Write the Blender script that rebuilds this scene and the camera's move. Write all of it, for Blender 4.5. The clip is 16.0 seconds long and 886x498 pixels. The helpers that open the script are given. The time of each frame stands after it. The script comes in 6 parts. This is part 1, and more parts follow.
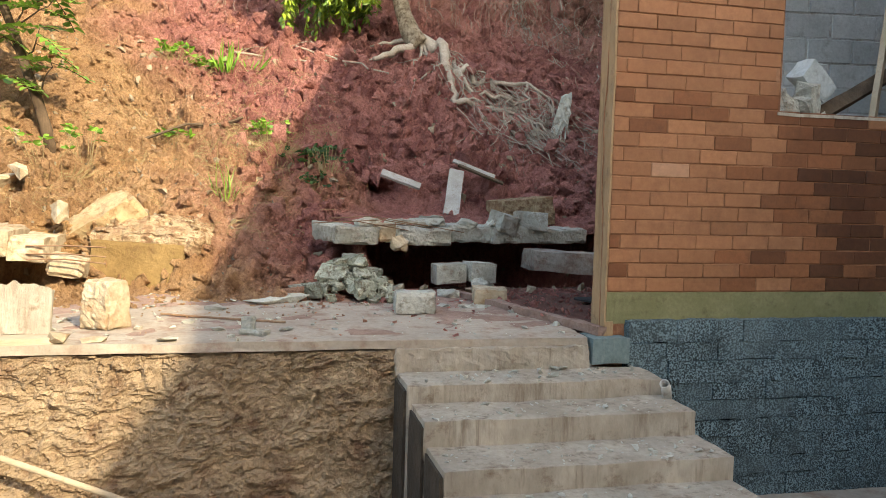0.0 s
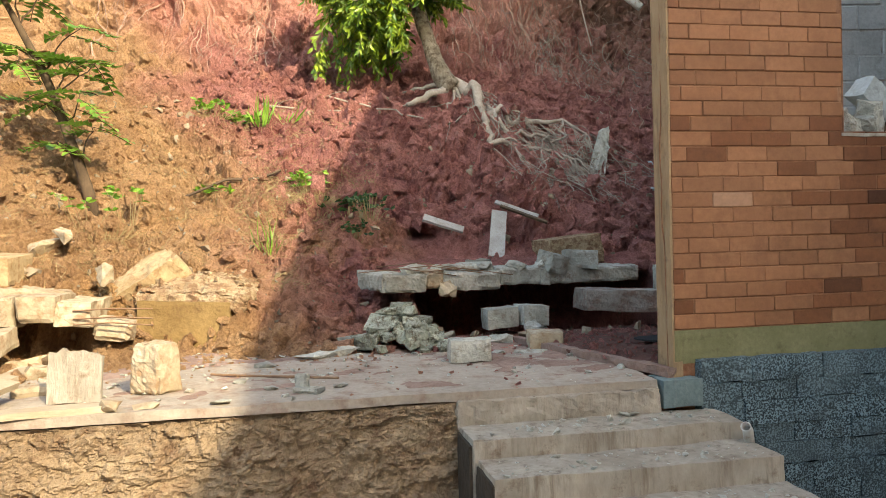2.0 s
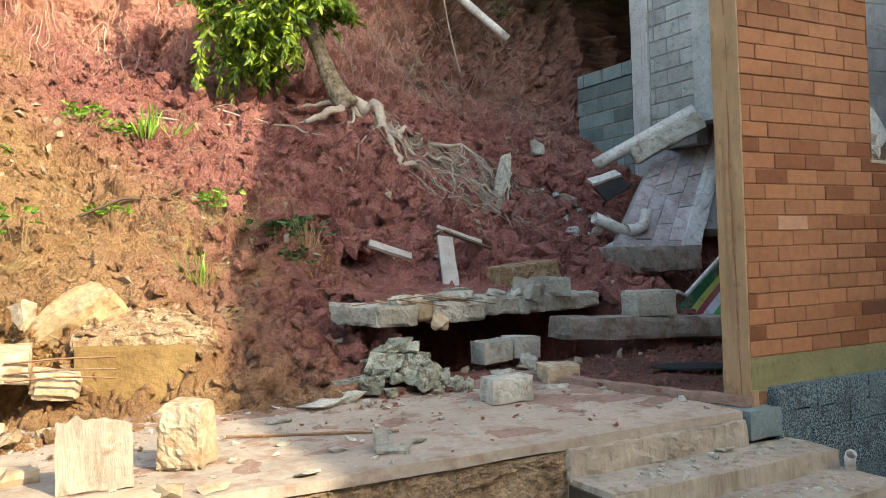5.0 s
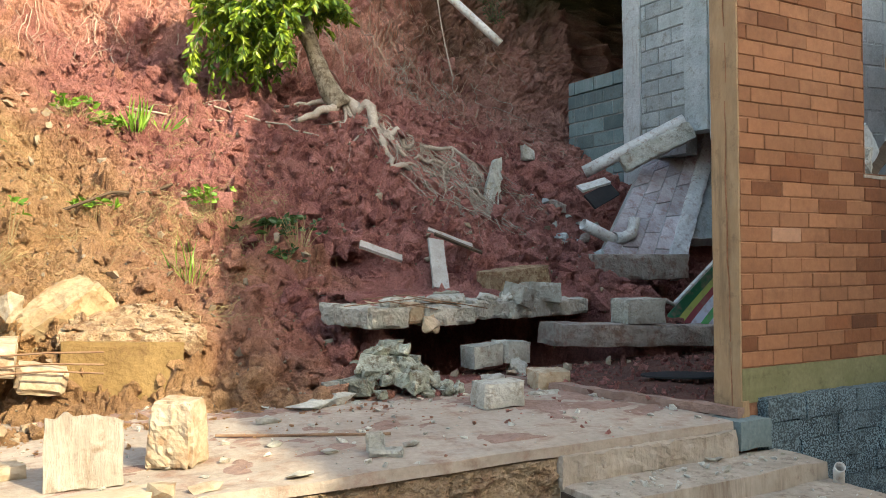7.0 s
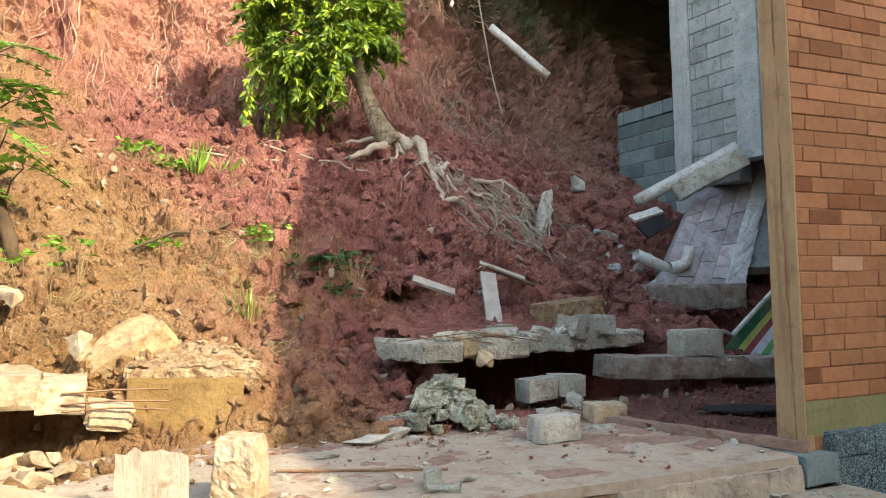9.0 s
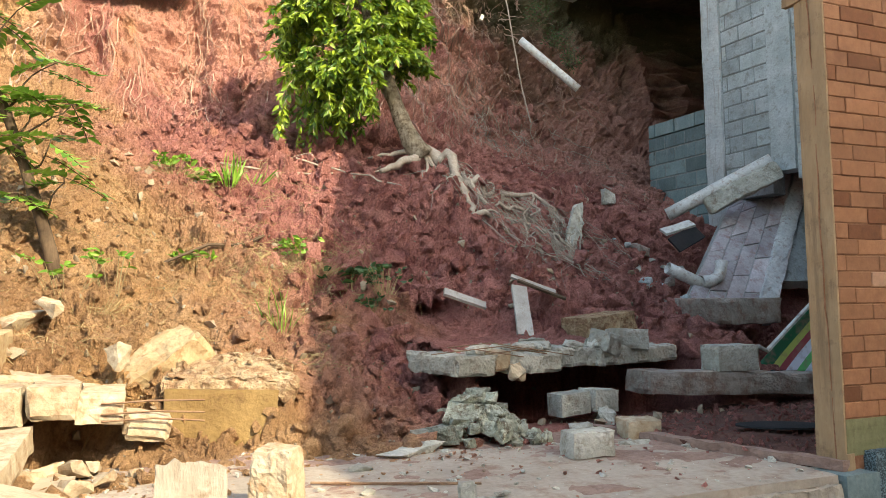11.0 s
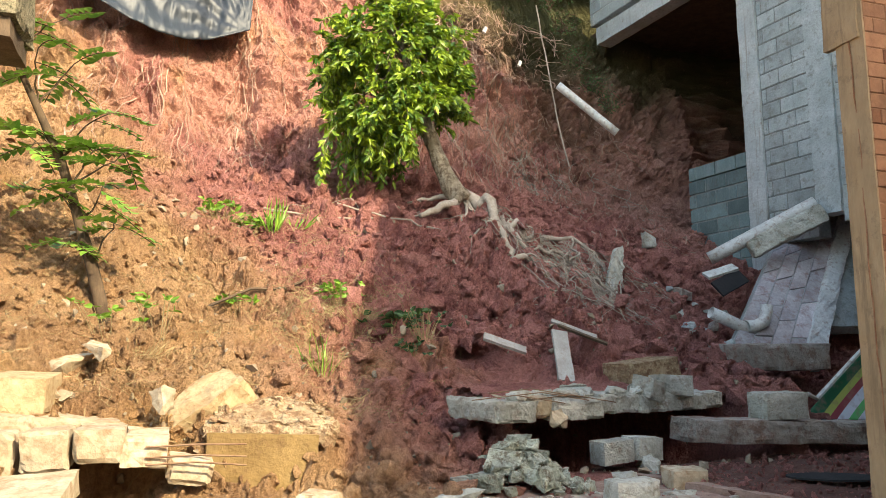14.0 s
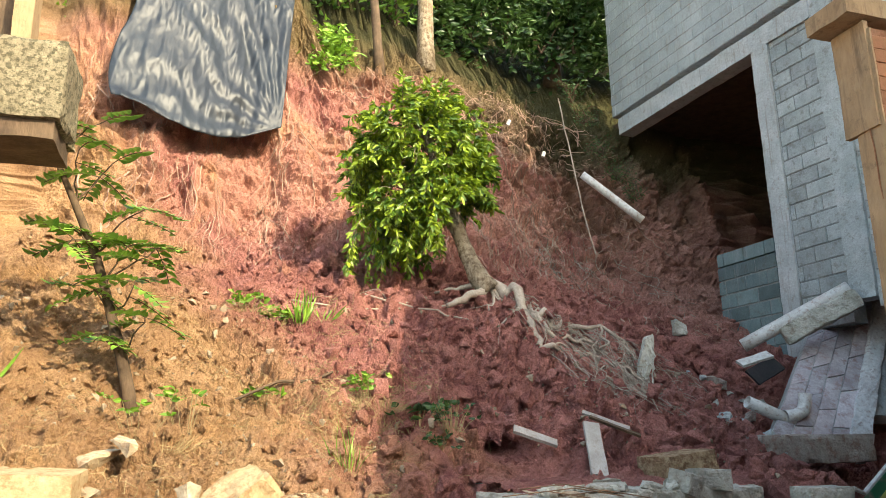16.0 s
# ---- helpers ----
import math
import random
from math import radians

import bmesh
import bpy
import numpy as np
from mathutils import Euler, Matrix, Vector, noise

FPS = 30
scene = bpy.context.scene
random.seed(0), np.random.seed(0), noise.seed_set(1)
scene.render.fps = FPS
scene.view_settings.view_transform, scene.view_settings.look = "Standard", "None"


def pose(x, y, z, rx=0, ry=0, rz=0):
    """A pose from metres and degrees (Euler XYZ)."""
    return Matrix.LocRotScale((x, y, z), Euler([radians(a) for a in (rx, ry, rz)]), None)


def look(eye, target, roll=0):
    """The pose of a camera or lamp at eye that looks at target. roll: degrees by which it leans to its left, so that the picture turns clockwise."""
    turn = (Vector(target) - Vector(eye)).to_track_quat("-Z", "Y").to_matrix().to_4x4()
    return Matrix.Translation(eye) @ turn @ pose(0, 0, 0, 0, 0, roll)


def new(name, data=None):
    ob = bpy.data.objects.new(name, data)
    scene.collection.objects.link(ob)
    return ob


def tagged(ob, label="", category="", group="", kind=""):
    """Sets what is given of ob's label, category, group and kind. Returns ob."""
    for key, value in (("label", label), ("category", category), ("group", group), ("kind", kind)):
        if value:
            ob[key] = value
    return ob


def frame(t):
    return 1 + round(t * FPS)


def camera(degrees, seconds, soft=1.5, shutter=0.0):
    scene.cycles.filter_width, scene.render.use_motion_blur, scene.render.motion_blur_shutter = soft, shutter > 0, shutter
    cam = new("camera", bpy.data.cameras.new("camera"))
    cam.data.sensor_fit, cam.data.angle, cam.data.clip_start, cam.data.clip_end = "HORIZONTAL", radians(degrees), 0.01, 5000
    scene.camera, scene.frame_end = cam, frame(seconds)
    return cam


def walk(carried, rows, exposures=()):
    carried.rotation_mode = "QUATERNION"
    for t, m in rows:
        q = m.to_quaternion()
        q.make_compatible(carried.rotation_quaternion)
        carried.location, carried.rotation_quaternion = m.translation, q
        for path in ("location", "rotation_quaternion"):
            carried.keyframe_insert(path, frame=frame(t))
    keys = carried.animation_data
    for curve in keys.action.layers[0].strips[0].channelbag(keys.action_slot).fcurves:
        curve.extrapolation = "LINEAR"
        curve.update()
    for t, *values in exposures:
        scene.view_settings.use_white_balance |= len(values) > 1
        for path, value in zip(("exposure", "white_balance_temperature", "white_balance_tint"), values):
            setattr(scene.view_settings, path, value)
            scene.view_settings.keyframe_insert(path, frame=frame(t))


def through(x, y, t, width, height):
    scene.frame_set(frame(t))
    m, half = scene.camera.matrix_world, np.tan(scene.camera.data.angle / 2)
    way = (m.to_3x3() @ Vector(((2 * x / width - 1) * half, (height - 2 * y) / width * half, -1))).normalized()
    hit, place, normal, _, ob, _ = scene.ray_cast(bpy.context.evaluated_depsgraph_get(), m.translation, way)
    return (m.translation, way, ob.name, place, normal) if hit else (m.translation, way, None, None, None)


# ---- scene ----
cam = camera(59.6, 16.0, soft=0.7)

PATH = [
    (0, (-2.082, -4.44, 0.84), (-1.633, -2.496, 0.704), 1.5),
    (0.5, (-2.089, -4.426, 0.851), (-1.639, -2.479, 0.771), 1.4),
    (1, (-2.076, -4.43, 0.855), (-1.621, -2.484, 0.799), 1.4),
    (1.5, (-2.092, -4.419, 0.848), (-1.635, -2.473, 0.792), 1.2),
    (2, (-2.173, -4.239, 0.851), (-1.805, -2.273, 0.824), -1.5),
    (2.5, (-2.378, -3.954, 0.874), (-2.097, -1.974, 0.918), -3.9),
    (3, (-2.744, -3.816, 0.862), (-2.317, -1.863, 0.884), -4.9),
    (3.5, (-2.989, -3.668, 0.856), (-2.418, -1.752, 0.902), -5.1),
    (4, (-3.112, -3.398, 0.883), (-2.526, -1.487, 0.974), -5.4),
    (4.5, (-3.302, -3.24, 0.879), (-2.56, -1.384, 0.943), -4.3),
    (5, (-3.536, -3.153, 0.88), (-2.632, -1.369, 0.912), -1.9),
    (5.2, (-3.579, -3.123, 0.866), (-2.651, -1.352, 0.887), -1.1),
    (7.5, (-3.589, -3.104, 0.885), (-2.652, -1.338, 0.935), -0.3),
    (8, (-3.588, -3.119, 0.885), (-2.674, -1.341, 0.954), -0.7),
    (8.5, (-3.604, -3.133, 0.897), (-2.721, -1.34, 0.991), -1.0),
    (9, (-3.623, -3.141, 0.9), (-2.799, -1.323, 1.022), -1.2),
    (9.2, (-3.655, -3.121, 0.913), (-2.837, -1.299, 1.031), -0.9),
    (11.5, (-3.664, -3.148, 0.91), (-2.92, -1.299, 1.075), -0.8),
    (12, (-3.657, -3.15, 0.91), (-2.926, -1.297, 1.083), -0.5),
    (12.5, (-3.655, -3.158, 0.916), (-2.938, -1.3, 1.1), -0.4),
    (13, (-3.666, -3.154, 0.915), (-2.968, -1.292, 1.123), -0.4),
    (13.5, (-3.674, -3.163, 0.915), (-2.997, -1.296, 1.153), -0.5),
    (14, (-3.685, -3.154, 0.921), (-3.021, -1.287, 1.187), -0.6),
    (14.5, (-3.687, -3.173, 0.921), (-3.029, -1.306, 1.207), -0.6),
    (15, (-3.682, -3.161, 0.925), (-3.03, -1.297, 1.239), -0.5),
    (15.5, (-3.693, -3.165, 0.937), (-3.054, -1.307, 1.308), -0.5),
    (16, (-3.688, -3.168, 0.937), (-3.101, -1.32, 1.428), -0.9),
]
walk(cam, [(t, look(eye, target, roll)) for t, eye, target, roll in PATH], exposures=[(0, 2.18, 7300, 3), (2.5, 2.08, 7300, 3), (4.5, 2.2, 7300, 3), (8, 2.22, 7300, 3), (11, 2.2, 7300, 3), (16, 2.24, 7300, 3)])

# ---- light ----
SUN_WAY = Vector((-0.38, 0.76, -0.53)).normalized()
world = bpy.data.worlds.new("world")
scene.world = world
world.use_nodes = True
wn = world.node_tree.nodes
sky = wn.new("ShaderNodeTexSky")
sky.sky_type, sky.sun_disc = "NISHITA", False
sky.sun_elevation = math.asin(-SUN_WAY.z)
sky.sun_rotation = math.atan2(-SUN_WAY.x, -SUN_WAY.y)
sky.air_density, sky.dust_density = 1.0, 2.0
wn["Background"].inputs["Strength"].default_value = 0.15
world.node_tree.links.new(sky.outputs[0], wn["Background"].inputs["Color"])
sun = new("sun", bpy.data.lights.new("sun", "SUN"))
sun.data.energy, sun.data.angle, sun.data.color = 1.9, radians(0.35), (1.0, 0.90, 0.74)
sun.matrix_world = look((0, 0, 30), Vector((0, 0, 30)) + SUN_WAY)


# ---- materials ----
def nodes_of(name):
    m = bpy.data.materials.new(name)
    m.use_nodes = True
    return m, m.node_tree.nodes, m.node_tree.links, m.node_tree.nodes["Principled BSDF"]


def noise_node(n, l, where, scale, detail=5.0, rough=0.6, stretch=None):
    t = n.new("ShaderNodeTexNoise")
    t.inputs["Scale"].default_value, t.inputs["Detail"].default_value, t.inputs["Roughness"].default_value = scale, detail, rough
    if stretch:
        mp = n.new("ShaderNodeMapping")
        mp.inputs["Scale"].default_value = stretch
        l.new(where, mp.inputs["Vector"])
        where = mp.outputs[0]
    l.new(where, t.inputs["Vector"])
    return t.outputs["Fac"]


def ramp(n, l, value, a, b):
    r = n.new("ShaderNodeMapRange")
    r.inputs["From Min"].default_value, r.inputs["From Max"].default_value = a, b
    l.new(value, r.inputs["Value"])
    return r.outputs[0]


def mix(n, l, fac, a, b, mode="MIX"):
    m = n.new("ShaderNodeMix")
    m.data_type, m.blend_type = "RGBA", mode
    for sock, v in ((0, fac), (6, a), (7, b)):
        if isinstance(v, bpy.types.NodeSocket):
            l.new(v, m.inputs[sock])
        elif isinstance(v, (int, float)):
            m.inputs[sock].default_value = v
        else:
            m.inputs[sock].default_value = (*v, 1.0)
    return m.outputs[2]


def surface(name, c1, c2, c3=None, rough=0.9, scale=2.5, fine=30.0, bump=0.4, depth=0.02, vary=0.0, stretch=None, metal=0.0, spec=0.3, grime=(0.55, 0.72), drip=None):
    """Two colours over large patches, a third in blotches, and grain with relief."""
    m, n, l, p = nodes_of(name)
    where = n.new("ShaderNodeNewGeometry").outputs["Position"]
    big = noise_node(n, l, where, scale, 4)
    grain = noise_node(n, l, where, fine, 6, 0.65, stretch)
    col = mix(n, l, ramp(n, l, big, 0.35, 0.65), c1, c2)
    if c3:
        blot = noise_node(n, l, where, scale * 2.7 + 1.3, 6, 0.7)
        col = mix(n, l, ramp(n, l, blot, *grime), col, c3)
    if drip:
        run = noise_node(n, l, where, 3.0, 6, 0.7, (4.0, 4.0, 0.35))
        col = mix(n, l, ramp(n, l, run, 0.54, 0.70), col, drip)
    dark = tuple(v * 0.55 for v in c1)
    col = mix(n, l, ramp(n, l, grain, 0.75, 0.25), col, mix(n, l, 0.55, col, dark))
    if vary:
        info = n.new("ShaderNodeObjectInfo")
        hsv = n.new("ShaderNodeHueSaturation")
        l.new(col, hsv.inputs["Color"])
        r = n.new("ShaderNodeMapRange")
        r.inputs["To Min"].default_value, r.inputs["To Max"].default_value = 1 - vary, 1 + vary * 0.7
        l.new(info.outputs["Random"], r.inputs["Value"])
        l.new(r.outputs[0], hsv.inputs["Value"])
        col = hsv.outputs[0]
    l.new(col, p.inputs["Base Color"])
    p.inputs["Roughness"].default_value, p.inputs["Metallic"].default_value = rough, metal
    p.inputs["Specular IOR Level"].default_value = spec
    b = n.new("ShaderNodeBump")
    b.inputs["Strength"].default_value, b.inputs["Distance"].default_value = bump, depth
    l.new(grain, b.inputs["Height"])
    l.new(b.outputs[0], p.inputs["Normal"])
    return m


def soil_material():
    """Red laterite, ochre towards the foot of the slope on the sunny side, paler pink where the cut is fresh."""
    m, n, l, p = nodes_of("soil")
    where = n.new("ShaderNodeNewGeometry").outputs["Position"]
    sep = n.new("ShaderNodeSeparateXYZ")
    l.new(where, sep.inputs[0])
    big = noise_node(n, l, where, 0.55, 4)
    mid = noise_node(n, l, where, 2.3, 6, 0.65)
    fine = noise_node(n, l, where, 34, 8, 0.75)
    streak = noise_node(n, l, where, 2.0, 5, 0.6, (2.2, 2.2, 0.35))
    # ochre belt: low on the slope and west
    a = n.new("ShaderNodeMath"); a.operation = "MULTIPLY_ADD"
    l.new(sep.outputs["X"], a.inputs[0]); a.inputs[1].default_value = -0.42; l.new(big, a.inputs[2])
    b = n.new("ShaderNodeMath"); b.operation = "MULTIPLY_ADD"
    l.new(sep.outputs["Z"], b.inputs[0]); b.inputs[1].default_value = -0.22; l.new(a.outputs[0], b.inputs[2])
    ochre = ramp(n, l, b.outputs[0], 1.05, 1.6)
    red = mix(n, l, ramp(n, l, mid, 0.35, 0.68), (0.31, 0.115, 0.096), (0.62, 0.275, 0.225))
    pink = mix(n, l, ramp(n, l, streak, 0.3, 0.7), (0.54, 0.245, 0.185), (0.68, 0.35, 0.255))
    high = ramp(n, l, sep.outputs["Z"], 3.4, 4.6)
    hm = n.new("ShaderNodeMath"); hm.operation = "MULTIPLY"
    l.new(high, hm.inputs[0]); l.new(ramp(n, l, big, 0.38, 0.52), hm.inputs[1])
    col = mix(n, l, hm.outputs[0], red, pink)
    col = mix(n, l, ochre, col, mix(n, l, ramp(n, l, mid, 0.3, 0.7), (0.37, 0.20, 0.10), (0.66, 0.405, 0.215)))
    # yellow lenses high on the west side
    lens = noise_node(n, l, where, 0.7, 3, 0.5)
    yl = n.new("ShaderNodeMath"); yl.operation = "MULTIPLY"
    l.new(ramp(n, l, lens, 0.57, 0.80), yl.inputs[0]); l.new(ramp(n, l, sep.outputs["X"], -0.5, -2.5), yl.inputs[1])
    col = mix(n, l, yl.outputs[0], col, (0.62, 0.35, 0.14))
    # brown crumbling soil towards the block building, leaf mould under the shaded rim
    brown = n.new("ShaderNodeMath"); brown.operation = "MULTIPLY_ADD"
    l.new(big, brown.inputs[0]); brown.inputs[1].default_value = 2.4; l.new(sep.outputs["X"], brown.inputs[2])
    far = n.new("ShaderNodeMath"); far.operation = "MULTIPLY"
    l.new(ramp(n, l, brown.outputs[0], 4.5, 6.0), far.inputs[0]); l.new(ramp(n, l, sep.outputs["Z"], 2.2, 3.4), far.inputs[1])
    col = mix(n, l, far.outputs[0], col, mix(n, l, ramp(n, l, mid, 0.35, 0.65), (0.36, 0.165, 0.13), (0.60, 0.315, 0.24)))
    mould = n.new("ShaderNodeMath"); mould.operation = "MULTIPLY_ADD"
    l.new(mid, mould.inputs[0]); mould.inputs[1].default_value = 1.4; l.new(sep.outputs["Z"], mould.inputs[2])
    under = n.new("ShaderNodeMath"); under.operation = "MULTIPLY"
    l.new(ramp(n, l, mould.outputs[0], 7.2, 7.8), under.inputs[0]); l.new(ramp(n, l, sep.outputs["X"], 0.5, 1.3), under.inputs[1])
    col = mix(n, l, under.outputs[0], col, mix(n, l, ramp(n, l, fine, 0.4, 0.62), (0.13, 0.09, 0.06), (0.38, 0.28, 0.19)))
    # dark topsoil on the rim
    col = mix(n, l, ramp(n, l, sep.outputs["Z"], 7.3, 8.2), col, mix(n, l, mid, (0.10, 0.07, 0.035), (0.30, 0.21, 0.10)))
    col = mix(n, l, ramp(n, l, sep.outputs["Y"], 10.9, 11.8), col, mix(n, l, mid, (0.035, 0.04, 0.015), (0.11, 0.10, 0.04)))
    # low spots of the grain are darkened, crevice shade put into the soil colour
    crevice_weight = n.new("ShaderNodeMath"); crevice_weight.operation = "MULTIPLY_ADD"
    l.new(high, crevice_weight.inputs[0]); crevice_weight.inputs[1].default_value = -0.2; crevice_weight.inputs[2].default_value = 1.0
    crevice_shade = n.new("ShaderNodeMath"); crevice_shade.operation = "MULTIPLY"
    l.new(ramp(n, l, fine, 0.57, 0.36), crevice_shade.inputs[0]); l.new(crevice_weight.outputs[0], crevice_shade.inputs[1])
    col = mix(n, l, crevice_shade.outputs[0], col, mix(n, l, 0.42, col, (0.055, 0.022, 0.015)))
    col = mix(n, l, ramp(n, l, noise_node(n, l, where, 7.0, 6, 0.7), 0.60, 0.78), col, mix(n, l, 0.5, col, (0.62, 0.42, 0.30)))
    l.new(col, p.inputs["Base Color"])
    p.inputs["Roughness"].default_value, p.inputs["Specular IOR Level"].default_value = 0.95, 0.15
    h = n.new("ShaderNodeMath"); h.operation = "MULTIPLY_ADD"
    l.new(mid, h.inputs[0]); h.inputs[1].default_value = 1.5; l.new(fine, h.inputs[2])
    bp = n.new("ShaderNodeBump")
    bp.inputs["Strength"].default_value, bp.inputs["Distance"].default_value = 1.0, 0.09
    l.new(h.outputs[0], bp.inputs["Height"])
    l.new(bp.outputs[0], p.inputs["Normal"])
    return m


def granite_material():
    """Speckled blue-black stone with pale lime bloom."""
    m, n, l, p = nodes_of("blue_granite")
    where = n.new("ShaderNodeNewGeometry").outputs["Position"]
    speck = noise_node(n, l, where, 95, 2, 0.6)
    mid = noise_node(n, l, where, 9, 5, 0.65)
    big = noise_node(n, l, where, 1.6, 4)
    info = n.new("ShaderNodeObjectInfo").outputs["Random"]
    col = mix(n, l, ramp(n, l, speck, 0.46, 0.57), (0.009, 0.018, 0.021), (0.19, 0.265, 0.285))
    col = mix(n, l, ramp(n, l, mid, 0.50, 0.62), col, mix(n, l, 0.5, col, (0.02, 0.030, 0.032)))
    col = mix(n, l, ramp(n, l, big, 0.52, 0.70), col, mix(n, l, 0.3, col, (0.18, 0.23, 0.235)))
    col = mix(n, l, ramp(n, l, info, 0.3, 1.9), col, (0.08, 0.11, 0.115))
    l.new(col, p.inputs["Base Color"])
    p.inputs["Roughness"].default_value = 0.7
    b = n.new("ShaderNodeBump")
    b.inputs["Strength"].default_value, b.inputs["Distance"].default_value = 1.0, 0.02
    l.new(mid, b.inputs["Height"])
    l.new(b.outputs[0], p.inputs["Normal"])
    return m


def leaf_material(name, c1, c2, through=0.22):
    m, n, l, p = nodes_of(name)
    r = n.new("ShaderNodeNewGeometry").outputs["Random Per Island"]
    col = mix(n, l, r, c1, c2)
    l.new(col, p.inputs["Base Color"])
    p.inputs["Roughness"].default_value = 0.42
    t = n.new("ShaderNodeBsdfTranslucent")
    l.new(mix(n, l, 0.5, col, tuple(v * 1.3 for v in c2)), t.inputs["Color"])
    s = n.new("ShaderNodeMixShader")
    s.inputs[0].default_value = through
    l.new(p.outputs[0], s.inputs[1]); l.new(t.outputs[0], s.inputs[2])
    l.new(s.outputs[0], n["Material Output"].inputs["Surface"])
    return m


def stripe_material():
    m, n, l, p = nodes_of("striped_cloth")
    tc = n.new("ShaderNodeTexCoord").outputs["UV"]
    sep = n.new("ShaderNodeSeparateXYZ")
    l.new(tc, sep.inputs[0])
    cr = n.new("ShaderNodeValToRGB")
    cr.color_ramp.interpolation = "CONSTANT"
    stops = ((0.0, (0.75, 0.74, 0.72)), (0.04, (0.02, 0.14, 0.06)), (0.22, (0.45, 0.50, 0.12)), (0.31, (0.33, 0.06, 0.07)), (0.40, (0.72, 0.71, 0.76)), (0.52, (0.14, 0.50, 0.16)),
             (0.62, (0.72, 0.71, 0.76)), (0.70, (0.33, 0.06, 0.07)), (0.79, (0.45, 0.50, 0.12)), (0.86, (0.02, 0.14, 0.06)))
    while len(cr.color_ramp.elements) < len(stops):
        cr.color_ramp.elements.new(1.0)
    for e, (at, c) in zip(cr.color_ramp.elements, stops):
        e.position, e.color = at, (*c, 1)
    l.new(sep.outputs[0], cr.inputs[0])
    where = n.new("ShaderNodeNewGeometry").outputs["Position"]
    col = mix(n, l, ramp(n, l, noise_node(n, l, where, 9, 5), 0.5, 0.8), cr.outputs[0], (0.30, 0.18, 0.14))
    l.new(col, p.inputs["Base Color"])
    p.inputs["Roughness"].default_value = 0.7
    return m


SOIL = soil_material()
CONCRETE = surface("dusty_concrete", (0.368, 0.299, 0.235), (0.478, 0.396, 0.313), (0.285, 0.175, 0.124), scale=1.3, fine=26, bump=0.7, depth=0.015, grime=(0.50, 0.66))
STEP = surface("step_concrete", (0.36, 0.295, 0.225), (0.54, 0.46, 0.365), (0.17, 0.105, 0.065), scale=2.6, fine=24, bump=1.0, depth=0.018, stretch=(1, 1, 0.4), drip=(0.20, 0.145, 0.10))
ROUGHCAST = surface("rough_render", (0.35, 0.235, 0.14), (0.49, 0.36, 0.23), (0.19, 0.10, 0.055), scale=1.5, fine=22, bump=1.0, depth=0.05, grime=(0.50, 0.66))
RUBBLE = surface("broken_concrete", (0.42, 0.395, 0.32), (0.66, 0.63, 0.54), (0.31, 0.235, 0.17), scale=4, fine=28, bump=1.0, depth=0.03, vary=0.22, grime=(0.52, 0.68))
CRUST = surface("crumbling_mortar", (0.396, 0.264, 0.144), (0.648, 0.492, 0.312), (0.288, 0.156, 0.084), scale=5, fine=26, bump=1.0, depth=0.05, vary=0.2, grime=(0.46, 0.58))
PALE = surface("pale_mortar", (0.42, 0.325, 0.21), (0.56, 0.46, 0.33), (0.33, 0.20, 0.11), scale=4, fine=34, bump=0.5, depth=0.012, vary=0.15, grime=(0.47, 0.64))
BOULDER = surface("ochre_mortar", (0.37, 0.26, 0.14), (0.51, 0.385, 0.225), (0.29, 0.165, 0.08), scale=4, fine=34, bump=0.6, depth=0.012, vary=0.15, grime=(0.47, 0.64))
OCHRE_RENDER = surface("ochre_render", (0.22, 0.135, 0.05), (0.31, 0.20, 0.08), (0.16, 0.09, 0.038), scale=3, fine=30, bump=0.8, depth=0.015)
BRICK = surface("brick_slip", (0.33, 0.138, 0.062), (0.43, 0.195, 0.093), (0.21, 0.09, 0.043), rough=0.65, scale=0.9, fine=26, bump=0.4, depth=0.006, vary=0.17, grime=(0.50, 0.74))
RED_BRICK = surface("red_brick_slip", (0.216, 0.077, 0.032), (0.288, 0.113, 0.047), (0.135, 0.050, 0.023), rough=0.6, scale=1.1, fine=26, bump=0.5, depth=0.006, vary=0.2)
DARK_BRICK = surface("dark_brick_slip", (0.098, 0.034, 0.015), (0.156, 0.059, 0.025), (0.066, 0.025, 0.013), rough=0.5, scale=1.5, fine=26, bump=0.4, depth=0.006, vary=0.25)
PALE_BRICK = surface("pale_brick_slip", (0.46, 0.24, 0.14), (0.52, 0.29, 0.17), rough=0.75, scale=4, fine=30, bump=0.3, depth=0.005)
JOINT = surface("brick_joint", (0.25, 0.105, 0.05), (0.40, 0.20, 0.11), scale=5, fine=40, bump=0.4)
POST = surface("brown_render", (0.35, 0.225, 0.12), (0.44, 0.295, 0.165), (0.19, 0.12, 0.07), scale=2.6, fine=22, bump=0.7, depth=0.012, stretch=(1, 1, 0.3), drip=(0.20, 0.13, 0.075))
BAND = surface("olive_plaster", (0.20, 0.185, 0.085), (0.27, 0.245, 0.12), (0.12, 0.09, 0.05), scale=4, fine=35, bump=0.4, depth=0.008)
GRANITE = granite_material()
BLOCK = surface("concrete_block", (0.354, 0.384, 0.366), (0.525, 0.549, 0.531), (0.256, 0.244, 0.207), scale=2.4, fine=30, bump=0.9, depth=0.015, vary=0.2, grime=(0.52, 0.68))
BLOCK_GREEN = surface("damp_block", (0.146, 0.195, 0.189), (0.220, 0.275, 0.262), (0.146, 0.134, 0.110), scale=2, fine=34, bump=0.7, depth=0.012, vary=0.34, drip=(0.305, 0.329, 0.317))
